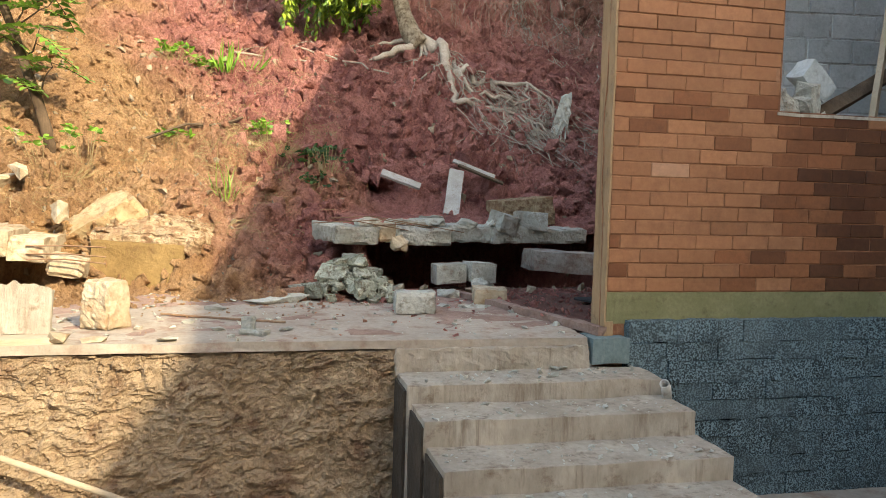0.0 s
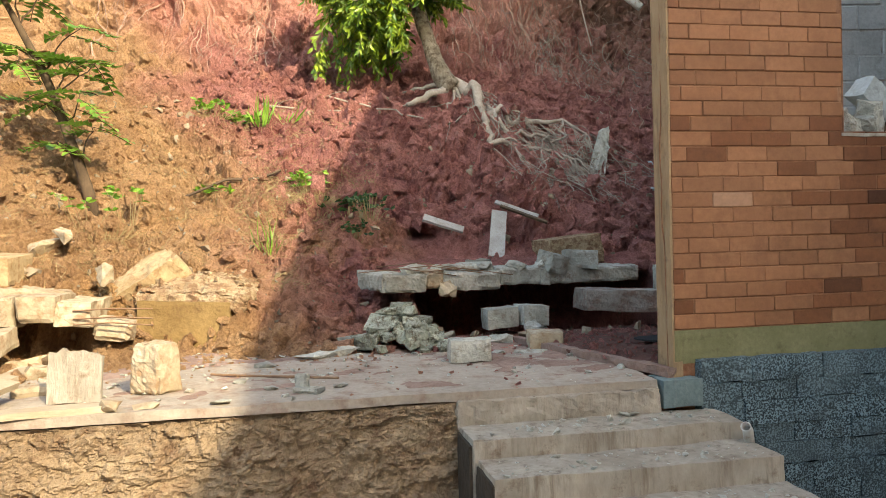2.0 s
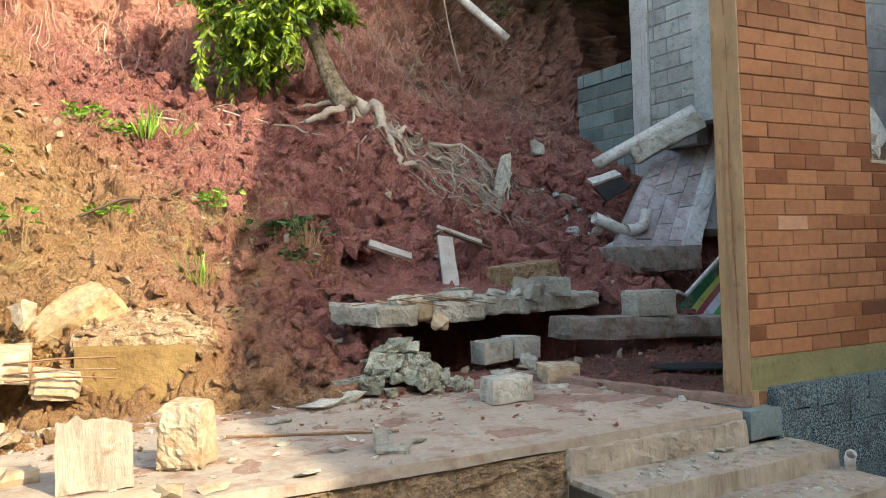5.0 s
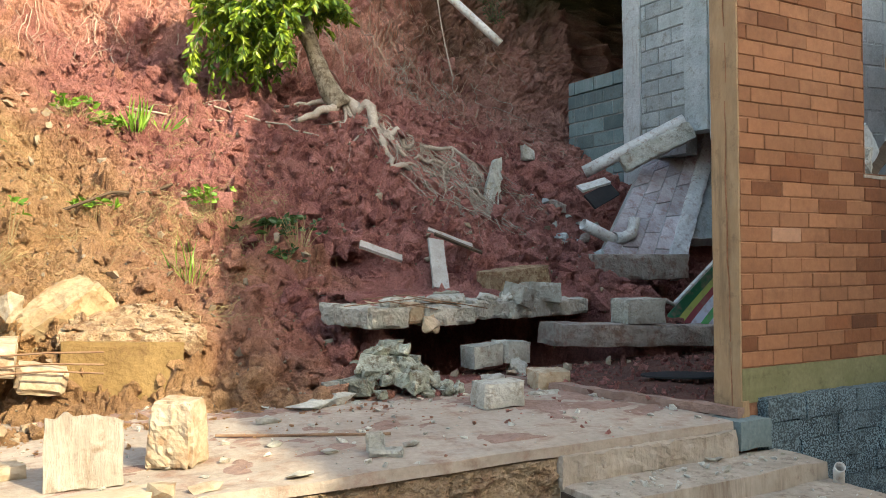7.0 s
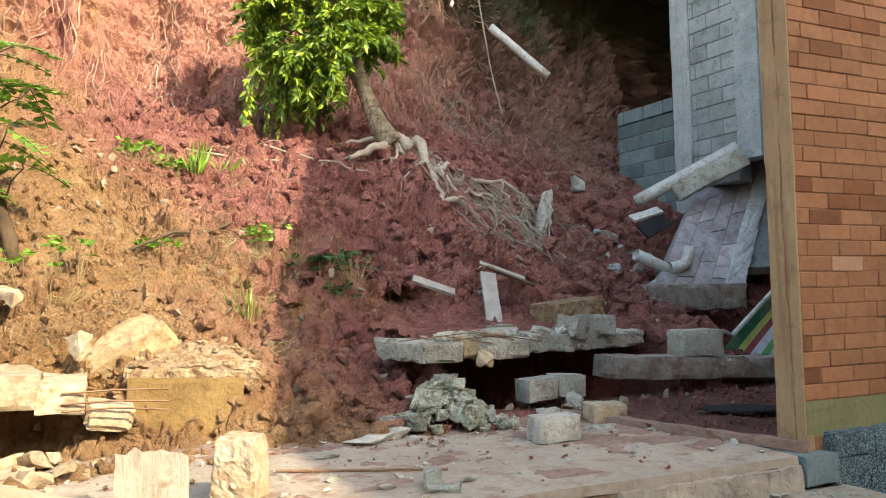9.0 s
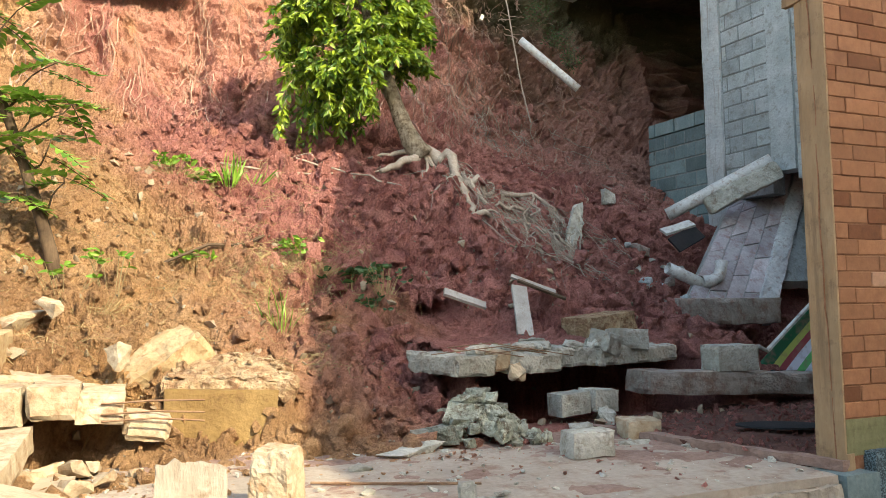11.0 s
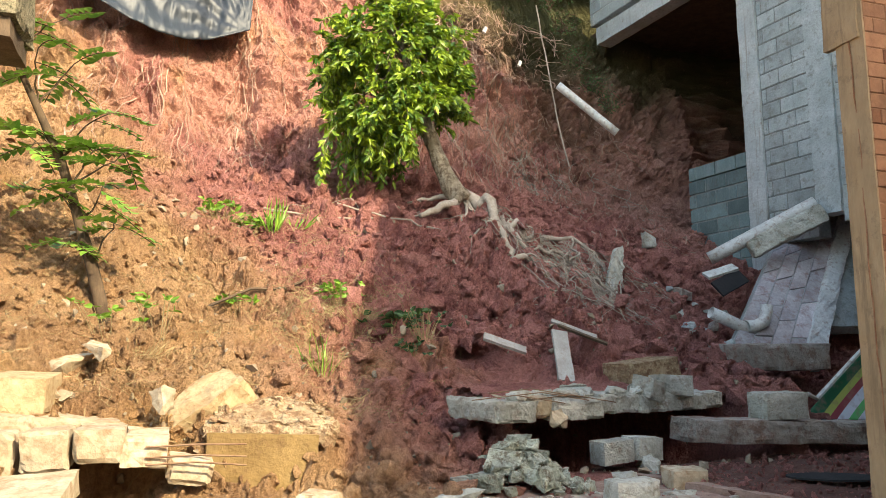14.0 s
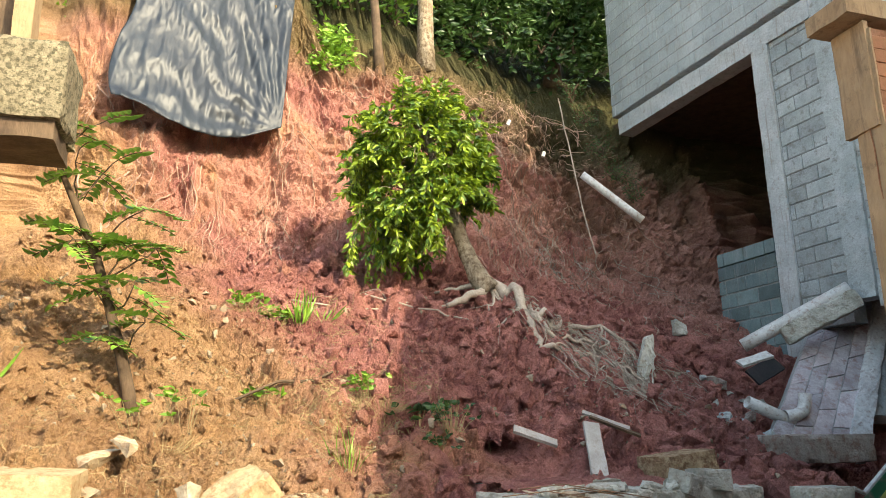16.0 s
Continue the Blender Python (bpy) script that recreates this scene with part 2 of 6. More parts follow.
MORTAR = surface("grey_mortar", (0.464, 0.482, 0.464), (0.610, 0.622, 0.598), (0.329, 0.262, 0.207), scale=2.4, fine=24, bump=1.0, depth=0.02, drip=(0.354, 0.317, 0.268))
PANEL = surface("dusty_panel", (0.415, 0.348, 0.342), (0.671, 0.622, 0.622), (0.378, 0.244, 0.220), scale=2.2, fine=24, bump=0.8, depth=0.02, vary=0.28, grime=(0.50, 0.66))
BARK = surface("pale_bark", (0.25, 0.19, 0.12), (0.45, 0.37, 0.27), (0.13, 0.085, 0.05), scale=5, fine=26, bump=1.0, depth=0.03, stretch=(1.5, 1.5, 0.18), grime=(0.46, 0.6))
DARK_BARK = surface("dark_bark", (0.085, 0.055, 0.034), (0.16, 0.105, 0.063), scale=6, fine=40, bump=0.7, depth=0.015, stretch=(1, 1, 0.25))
ROOT = surface("root_skin", (0.34, 0.265, 0.20), (0.53, 0.44, 0.345), (0.26, 0.14, 0.10), scale=5, fine=40, bump=0.4, depth=0.006)
FINE_ROOT = surface("fine_root_skin", (0.36, 0.22, 0.16), (0.52, 0.35, 0.26), scale=3, fine=30, bump=0.2)
WOOD = surface("grey_plank", (0.36, 0.32, 0.27), (0.50, 0.46, 0.41), (0.26, 0.18, 0.13), scale=5, fine=22, bump=0.3, depth=0.005, stretch=(4, 4, 0.5))
SUNWOOD = surface("sawn_plank", (0.42, 0.32, 0.21), (0.53, 0.43, 0.31), (0.30, 0.20, 0.12), scale=3, fine=22, bump=0.3, depth=0.005, stretch=(0.4, 6, 6))
PVC = surface("white_pvc", (0.58, 0.55, 0.50), (0.70, 0.68, 0.63), (0.34, 0.23, 0.17), rough=0.45, scale=5, fine=18, bump=0.2, spec=0.5, grime=(0.5, 0.68))
TARP = surface("dark_plastic", (0.018, 0.022, 0.029), (0.027, 0.034, 0.042), rough=0.48, scale=0.8, fine=16, bump=0.15, depth=0.008, spec=0.42, stretch=(1.200, 1.200, 0.280))
JOINT_GREY = surface("dark_grey_joint", (0.19, 0.20, 0.185), (0.30, 0.30, 0.28), (0.44, 0.44, 0.41), scale=3, fine=24, bump=0.8, depth=0.01)
SKIM = surface("thin_skim", (0.378, 0.409, 0.397), (0.512, 0.543, 0.525), (0.305, 0.305, 0.268), scale=1.1, fine=30, bump=0.6, depth=0.01, vary=0.07, drip=(0.366, 0.354, 0.317))
IRON = surface("rusty_bar", (0.22, 0.12, 0.07), (0.32, 0.20, 0.12), scale=8, fine=50, bump=0.3)
RUBBER = surface("dark_void_plate", (0.02, 0.02, 0.02), (0.035, 0.03, 0.03), scale=5, fine=30, bump=0.2)
DRY = surface("dry_straw", (0.36, 0.26, 0.12), (0.50, 0.38, 0.20), scale=3, fine=20, bump=0.1)
PAINT = surface("old_house_paint", (0.50, 0.46, 0.40), (0.58, 0.54, 0.47), (0.38, 0.33, 0.28), scale=0.6, fine=10, bump=0.2)
LEAF = leaf_material("tree_leaf", (0.03, 0.095, 0.012), (0.30, 0.39, 0.03))
FROND = leaf_material("frond_leaf", (0.06, 0.16, 0.02), (0.22, 0.36, 0.05))
# paler copy of the block grey, the open room's light put into the colour
INNER = surface("inner_block", (0.48, 0.50, 0.48), (0.62, 0.64, 0.62), (0.36, 0.35, 0.31), scale=3, fine=36, bump=0.5, depth=0.01, vary=0.15)
WEED = leaf_material("weed_leaf", (0.10, 0.22, 0.02), (0.26, 0.42, 0.05))
# darker leaf greens for shaded plants, the shade put into the colour
SHADE_LEAF = leaf_material("shaded_leaf", (0.02, 0.055, 0.015), (0.07, 0.13, 0.03), 0.25)
STRIPES = stripe_material()
PALE_GREY = surface("pale_render", (0.610, 0.598, 0.573), (0.805, 0.793, 0.756), (0.415, 0.317, 0.268), scale=4, fine=24, bump=0.9, depth=0.02, grime=(0.52, 0.68))
HEAP = surface("green_grey_rubble", (0.35, 0.35, 0.25), (0.64, 0.64, 0.52), (0.22, 0.17, 0.11), scale=7, fine=30, bump=1.0, depth=0.05, vary=0.25, grime=(0.50, 0.62))
OLD_BOARD = surface("weathered_board", (0.361, 0.301, 0.232), (0.516, 0.447, 0.361), (0.224, 0.155, 0.103), scale=4, fine=18, bump=0.9, depth=0.012, stretch=(3, 3, 0.12), drip=(0.258, 0.189, 0.129))
MOSSY = surface("mossy_concrete", (0.22, 0.18, 0.11), (0.33, 0.275, 0.175), (0.075, 0.065, 0.035), scale=9, fine=34, bump=1.0, depth=0.02, grime=(0.47, 0.58))
MUD = surface("wet_red_mud", (0.12, 0.05, 0.036), (0.20, 0.088, 0.06), (0.085, 0.036, 0.026), scale=3, fine=14, bump=1.0, depth=0.05)
# brown dirt with the deep shade beside the stairs put into its colour
SHADED_DIRT = surface("shaded_dirt", (0.045, 0.032, 0.021), (0.085, 0.060, 0.040), (0.03, 0.022, 0.015), scale=4, fine=20, bump=0.9, depth=0.02)
DUSTY = surface("mud_stained_concrete", (0.33, 0.275, 0.225), (0.48, 0.42, 0.355), (0.27, 0.165, 0.125), scale=3, fine=22, bump=0.9, depth=0.03, grime=(0.46, 0.62))
MUD_WASH = surface("drying_red_mud", (0.27, 0.165, 0.125), (0.40, 0.27, 0.21), (0.20, 0.105, 0.078), scale=3, fine=26, bump=1.0, depth=0.02)
PEBBLE = surface("pale_pebble", (0.34, 0.25, 0.16), (0.48, 0.38, 0.27), scale=4, fine=30, bump=0.5, vary=0.2)


# ---- builders ----
def mesh_of(name, bm):
    me = bpy.data.meshes.new(name)
    bm.to_mesh(me)
    bm.free()
    return me


def thing(name, label, category, group="", kind="", at=None):
    return tagged(new(name) if at is None else place_empty(name, at), label, category, group, kind)


def place_empty(name, at):
    ob = new(name)
    ob.location = at
    return ob


def solo(name, bm, material, label, category, group="", kind="", m=None, smooth=False):
    """One mesh that is a whole thing."""
    ob = new(name, mesh_of(name, bm))
    ob.data.materials.append(material)
    if smooth:
        ob.data.polygons.foreach_set("use_smooth", [True] * len(ob.data.polygons))
    if m is not None:
        ob.matrix_world = m
    return tagged(ob, label, category, group, kind)


def part(name, bm, material, parent, label="", m=None, smooth=False):
    ob = new(name, mesh_of(name, bm))
    ob.data.materials.append(material)
    if smooth:
        ob.data.polygons.foreach_set("use_smooth", [True] * len(ob.data.polygons))
    hang(ob, parent, m)
    return tagged(ob, label)


def hang(ob, parent, m=None):
    """Parents ob so that m (or where it is) stays its pose in the world."""
    ob.parent = parent
    base = Matrix.Identity(4)
    p = parent
    while p is not None:
        base = p.matrix_basis @ base if p.parent is None else p.matrix_parent_inverse @ p.matrix_basis @ base
        p = p.parent
    ob.matrix_parent_inverse = base.inverted()
    if m is not None:
        ob.matrix_basis = m


def box(bm, lo, hi, bevel=0.0, seg=1):
    lo, hi = Vector(lo), Vector(hi)
    r = bmesh.ops.create_cube(bm, size=1.0, matrix=Matrix.LocRotScale((lo + hi) / 2, None, hi - lo))
    if bevel:
        es = {e for v in r["verts"] for e in v.link_edges}
        bmesh.ops.bevel(bm, geom=list(es), offset=bevel, segments=seg, affect="EDGES")
    return bm


def boxes(*pairs, bevel=0.0):
    bm = bmesh.new()
    for lo, hi in pairs:
        box(bm, lo, hi, bevel)
    return bm


def rough_box(lo, hi, step=0.06, amount=0.012, seed=0, freq=6.0, chip=0.0):
    """A box with broken, uneven faces; chip eats away its edges."""
    bm = bmesh.new()
    lo, hi = Vector(lo), Vector(hi)
    size = hi - lo
    cuts = [max(1, min(40, round(s / step))) for s in size]
    for ax in range(3):
        u, v = (ax + 1) % 3, (ax + 2) % 3
        for side in (0, 1):
            g = {}
            for i in range(cuts[u] + 1):
                for j in range(cuts[v] + 1):
                    c = [0, 0, 0]
                    c[ax], c[u], c[v] = side, i / cuts[u], j / cuts[v]
                    g[i, j] = bm.verts.new([lo[k] + size[k] * c[k] for k in range(3)])
            for i in range(cuts[u]):
                for j in range(cuts[v]):
                    q = [g[i, j], g[i + 1, j], g[i + 1, j + 1], g[i, j + 1]]
                    bm.faces.new(q if side else q[::-1])
    bmesh.ops.remove_doubles(bm, verts=bm.verts, dist=0.0005)
    mid, off = (lo + hi) / 2, Vector((seed * 7.3, seed * 3.1, seed * 5.7))
    for v in bm.verts:
        d = noise.noise_vector((v.co + off) * freq) * amount + noise.noise_vector((v.co + off) * freq * 3) * amount * 0.5
        edge = sum(1 for k in range(3) if min(v.co[k] - lo[k], hi[k] - v.co[k]) < step * 0.3)
        if chip and edge >= 2:
            d += (mid - v.co).normalized() * chip * max(0, noise.noise((v.co + off) * freq * 0.7) + 0.35)
        v.co += d
    return bm


def chunk(seed, sx, sy, sz, rough=0.012, cuts=2, corners=14):
    """A broken lump: the hull of scattered corners, with a rough skin."""
    rng = random.Random(seed)
    bm = bmesh.new()
    for _ in range(corners):
        a = Vector((rng.uniform(-1, 1), rng.uniform(-1, 1), rng.uniform(-1, 1)))
        k = max(abs(a.x), abs(a.y), abs(a.z))
        a /= k ** 0.8
        bm.verts.new((a.x * sx / 2, a.y * sy / 2, a.z * sz / 2))
    r = bmesh.ops.convex_hull(bm, input=bm.verts)
    bmesh.ops.delete(bm, geom=[v for v in bm.verts if not v.link_faces], context="VERTS")
    if cuts:
        bmesh.ops.subdivide_edges(bm, edges=bm.edges, cuts=cuts, use_grid_fill=True)
        bmesh.ops.triangulate(bm, faces=bm.faces)
        off = Vector((seed * 1.7, seed * 2.3, 0))
        for v in bm.verts:
            v.co += noise.noise_vector(v.co * (3 / max(sx, sy)) + off) * rough * 1.5 + noise.noise_vector(v.co * 18 + off) * rough
    return bm


def tube(bm, pts, radii, sides=7, cap=True):
    pts = [Vector(p) for p in pts]
    rings, side = [], None
    for i, p in enumerate(pts):
        way = (pts[min(i + 1, len(pts) - 1)] - pts[max(i - 1, 0)]).normalized()
        if side is None:
            side = way.orthogonal().normalized()
        side = (side - way * side.dot(way)).normalized()
        up = way.cross(side)
        r = radii[i] if isinstance(radii, (list, tuple)) else radii
        rings.append([bm.verts.new(p + (side * math.cos(a) + up * math.sin(a)) * r) for a in (2 * math.pi * k / sides for k in range(sides))])
    for a, b in zip(rings, rings[1:]):
        for k in range(sides):
            bm.faces.new((a[k], a[(k + 1) % sides], b[(k + 1) % sides], b[k]))
    if cap:
        bm.faces.new(rings[0][::-1])
        bm.faces.new(rings[-1])
    return bm


def pipe(pts, r, wall=0.006, sides=20):
    """A hollow pipe, open at both ends."""
    bm = bmesh.new()
    tube(bm, pts, r, sides, cap=False)
    n = len(bm.verts)
    tube(bm, pts, r - wall, sides, cap=False)
    vs = list(bm.verts)
    for f in list(bm.faces)[len(bm.faces) // 2:]:
        f.normal_flip()
    last = n - sides
    for k in range(sides):
        j = (k + 1) % sides
        bm.faces.new((vs[j], vs[k], vs[n + k], vs[n + j]))
        bm.faces.new((vs[last + k], vs[last + j], vs[n + last + j], vs[n + last + k]))
    return bm


def wander(rng, a, b, n, sway, sag=0.0):
    """A crooked line from a to b."""
    a, b = Vector(a), Vector(b)
    out, off = [], Vector((0, 0, 0))
    for i in range(n + 1):
        k = i / n
        if 0 < i < n:
            off = off * 0.85 + Vector((rng.gauss(0, sway), rng.gauss(0, sway), rng.gauss(0, sway)))
        out.append(a.lerp(b, k) + off * math.sin(math.pi * k) ** 0.5 - Vector((0, 0, sag * 4 * k * (1 - k))))
    return out


def leaf_mesh(name, rows):
    """Leaves from rows of (base, way, side, length, width): two folded halves each."""
    vs, fs = [], []
    for base, way, side, ln, wd in rows:
        way, side = way.normalized(), side.normalized()
        side = (side - way * side.dot(way)).normalized()
        up = way.cross(side)
        i = len(vs)
        droop = up * (-0.15 * ln)
        vs += [base, base + way * ln * 0.35 + side * wd * 0.5 + up * wd * 0.18, base + way * ln * 0.72 + side * wd * 0.36 + up * wd * 0.1 + droop * 0.4, base + way * ln + droop,
               base + way * ln * 0.72 - side * wd * 0.36 + up * wd * 0.1 + droop * 0.4, base + way * ln * 0.35 - side * wd * 0.5 + up * wd * 0.18, base + way * ln * 0.5]
        fs += [(i, i + 1, i + 6), (i + 1, i + 2, i + 6), (i + 2, i + 3, i + 6), (i + 3, i + 4, i + 6), (i + 4, i + 5, i + 6), (i + 5, i, i + 6)]
    me = bpy.data.meshes.new(name)
    me.from_pydata(vs, [], fs)
    return me


def rand_way(rng):
    while True:
        v = Vector((rng.uniform(-1, 1), rng.uniform(-1, 1), rng.uniform(-1, 1)))
        if 0.05 < v.length < 1:
            return v.normalized()


# ---- hillside and ground ----
from mathutils import bvhtree

GROUND_Z = -1.07
PROFILE = ((1.1, -0.2), (1.75, 0.03), (3.0, 0.55), (4.2, 1.15), (5.0, 1.65), (6.0, 2.40), (7.0, 2.95), (8.4, 3.60), (8.95, 4.1), (9.3, 4.9), (9.65, 6.0), (9.9, 7.2), (10.15, 7.8), (10.9, 8.55), (12, 9.8), (14, 12.2), (17, 15.6), (30, 30.0))
PY, PZ = [p[0] for p in PROFILE], [p[1] for p in PROFILE]


def back(x):
    """How far the slope stands back at x."""
    return min(1.5, 0.42 * max(0.0, x - 0.3)) - min(0.5, 0.25 * max(0.0, -x - 3.2)) - 0.35 * math.exp(-((x + 4.6) / 1.3) ** 2)


def ease(a, b, v):
    k = min(1.0, max(0.0, (v - a) / (b - a)))
    return k * k * (3 - 2 * k)


def lumps_at(p, f, shift):
    """Broken clay: how high a lump stands at p; each lump has a tilted top, and cracks run between them."""
    q = p * f + Vector((shift, shift * 0.7, shift * 1.3))
    d, cells = noise.voronoi(q)
    c = cells[0]
    h = math.sin(c.x * 12.99 + c.y * 78.2 + c.z * 37.7) * 43758.5
    h -= math.floor(h)
    away = q - c
    tilt = 0.55 * (away.x * math.sin(h * 91.0) + (away.y + away.z) * math.cos(h * 57.0))
    crack = min(1.0, (d[1] - d[0]) * 3.2)
    return (0.25 + 0.75 * h + tilt) * crack ** 0.45 - 0.45


def hill(x, y0, open_under=True):
    """A point of the slope: x, and the profile's own y."""
    z = float(np.interp(y0, PY, PZ))
    y = y0 + back(x)
    steep = ease(8.5, 9.2, y0) * (1 - ease(10.0, 10.4, y0))
    p = Vector((x, y, z))
    big = noise.noise(Vector((x * 0.45, y * 0.45, z * 0.45 + 3)))
    cl = noise.fractal(Vector((x * 1.7, y * 1.7, z * 1.7)), 0.9, 2.1, 5)
    warp = p + noise.noise_vector(p * 2.2) * 0.22
    l1, l2, l3 = lumps_at(warp, 2.7, 0.0), lumps_at(warp, 6.4, 4.1), lumps_at(warp, 14.0, 9.3)
    groove = noise.noise(Vector((x * 1.9, y * 0.5, z * 0.35 + 9))) + 0.5 * noise.noise(Vector((x * 5.0, 2.0, z * 0.9)))
    fine = noise.fractal(Vector((x * 9, y * 9, z * 9)), 0.7, 2.1, 3)
    loose = 0.45 + 0.55 * ease(-0.25, 0.3, noise.noise(Vector((x * 0.9, y * 0.9, z + 7))))
    shady = ease(-2.6, -1.6, x)
    up = 0.05 * big + 0.15 * cl + loose * ((0.14 + 0.09 * shady) * l1 + (0.14 + 0.03 * shady) * l2 + 0.07 * l3) + 0.03 * fine
    foot = ease(1.5, 2.3, y0)
    p.z += 0.85 * up * foot * (1 - 0.5 * steep)
    p.y -= 0.55 * up * foot * (1 - steep)
    crumb = ease(2.2, 3.2, x) + 0.55 * ease(-1.7, -1.2, -abs(x + 1.5) - 0.6) * (1 - ease(3.9, 4.8, z)) + 0.25 * ease(6.2, 7.0, z)
    ledge = noise.fractal(Vector((x * 1.1, 3.0, z * 2.6)), 0.8, 2.1, 4)
    p.y -= steep * (0.26 * big + 0.22 * groove + 0.19 * cl + 0.12 * ledge + crumb * (0.13 * l1 + 0.09 * l2) + 0.05 * l2 + 0.03 * l3 + 0.05 * fine - 0.1)
    p.z += 1.9 * ease(-1.5, -2.7, x) * ease(6.2, 7.9, z)
    # undercut below the roots of the rim, and the hollow under the fallen slab
    p.y += 0.25 * ease(6.6, 7.1, z) * (1 - ease(7.3, 7.7, z)) * (0.5 + big)
    hollow = open_under * ease(-1.3, -1.0, x) * (1 - ease(1.14, 1.26, x)) * (1 - ease(3.15, 3.4, y))
    p.z = p.z * (1 - hollow) + min(p.z, 0.03 + 0.03 * cl - 0.65 * ease(2.1, 2.3, y)) * hollow
    p.z -= 0.20 * math.exp(-(((x + 3.05) / 0.42) ** 2 + ((y - 1.9) / 0.24) ** 2))
    p.z += 0.26 * math.exp(-(((x - 0.25) / 0.6) ** 2 + ((y - 6.45) / 0.55) ** 2))
    p.z -= 0.38 * math.exp(-(((x + 4.16) / 0.24) ** 2 + ((y - 3.93) / 0.17) ** 2)) + 0.42 * math.exp(-(((x + 0.98) / 0.17) ** 2 + ((y - 3.64) / 0.12) ** 2)) + 0.60 * math.exp(-(((x + 4.02) / 0.38) ** 2 + ((y - 1.95) / 0.34) ** 2)) + 0.18 * math.exp(-(((x + 2.95) / 0.2) ** 2 + ((y - 4.35) / 0.1) ** 2))
    burrow = math.exp(-(((x + 0.86) / 0.15) ** 2 + ((p.z - 0.90) / 0.075) ** 2)) * ease(3.2, 3.5, y) * (1 - ease(4.4, 4.7, y))
    p.y += 0.6 * burrow
    dip = ease(2.7, 3.4, x) * (1 - ease(5.9, 6.7, y)) * ease(3.2, 4.2, y)
    p.z -= 0.42 * dip
    court = ease(0.2, 0.8, x) * (1 - ease(2.2, 3.4, y - 0.25 * x))
    p.z = p.z * (1 - court) + min(p.z, 0.08 + 0.05 * cl) * court
    # soil heaped against the end of the slab closes the hollow
    bank = ease(1.16, 1.30, x) * (1 - ease(1.6, 2.2, x)) * ease(2.28, 2.5, y) * (1 - ease(3.7, 4.3, y))
    p.z = max(p.z, (0.62 + 0.10 * cl) * bank + p.z * (1 - bank))
    return p


def hillside():
    xs = np.concatenate([np.linspace(-26, -6.2, 40), np.linspace(-6, 7.2, 560), np.linspace(7.4, 26, 40)])
    ss, y0 = [], 1.1
    while y0 < 30:
        ss.append(y0)
        z1 = float(np.interp(y0 + 0.01, PY, PZ)) - float(np.interp(y0, PY, PZ))
        y0 += (0.027 if y0 < 11 else 0.5) / max(1.0, z1 / 0.01)
    rows = [[hill(float(x), s) for x in xs] for s in ss]
    nx = len(xs)
    me = bpy.data.meshes.new("hillside")
    verts = [v for r in rows for v in r]
    faces = [(j * nx + i, j * nx + i + 1, (j + 1) * nx + i + 1, (j + 1) * nx + i) for j in range(len(ss) - 1) for i in range(nx - 1)]
    me.from_pydata(verts, [], faces)
    ob = new("hillside", me)
    me.materials.append(SOIL)
    tagged(ob, "collapsed red clay hillside with a steep cut face", "hillside", kind="structure")
    return bvhtree.BVHTree.FromPolygons(verts, faces)


SLOPE = hillside()


def soil_on_slab():
    """The soil that slid over the fallen slab and roofs the hollow below it."""
    nx, ny, verts = 130, 90, []
    for j in range(ny + 1):
        for i in range(nx + 1):
            x = -1.42 + 2.9 * i / nx
            front = 2.06 + (x + 1.52) * 0.294 + 0.05 * noise.noise(Vector((x * 5, 0, 3)))
            y = front + (3.62 - front) * j / ny
            p = hill(x, y - back(x), False)
            low = 0.54 + 0.09 * ease(0, 0.3, j / ny) + 0.05 * noise.fractal(Vector((x * 5, y * 5, 1)), 0.8, 2.1, 4)
            verts.append(Vector((x, y, max(p.z, low) if j else 0.50)))
    faces = [(j * (nx + 1) + i, j * (nx + 1) + i + 1, (j + 1) * (nx + 1) + i + 1, (j + 1) * (nx + 1) + i) for j in range(ny) for i in range(nx)]
    me = bpy.data.meshes.new("soil_cover")
    me.from_pydata(verts, [], faces)
    me.materials.append(SOIL)
    tagged(new("soil_cover", me), "red soil slid over the fallen concrete slab", "soil", kind="structure")


soil_on_slab()


def surface_z(x, y):
    """The height of the soil at x, y."""
    hit = SLOPE.ray_cast(Vector((x, y, 40)), Vector((0, 0, -1)))[0]
    return hit.z if hit else 0.0


def face_at(x, z, off=0.02):
    """The point of the slope or cut seen at x and the height z from the yard."""
    hit, normal, _, _ = SLOPE.ray_cast(Vector((x, 0.6, z)), Vector((0, 1, 0)))
    return hit + Vector((0, -1, 0.3)) * off if hit else Vector((x, 9.4, z))


gb = bmesh.new()
bmesh.ops.create_grid(gb, x_segments=60, y_segments=60, size=400, matrix=pose(0, 0, GROUND_Z))
solo("ground", gb, CONCRETE, "bare dusty concrete yard at the foot of the steps", "ground", kind="structure")


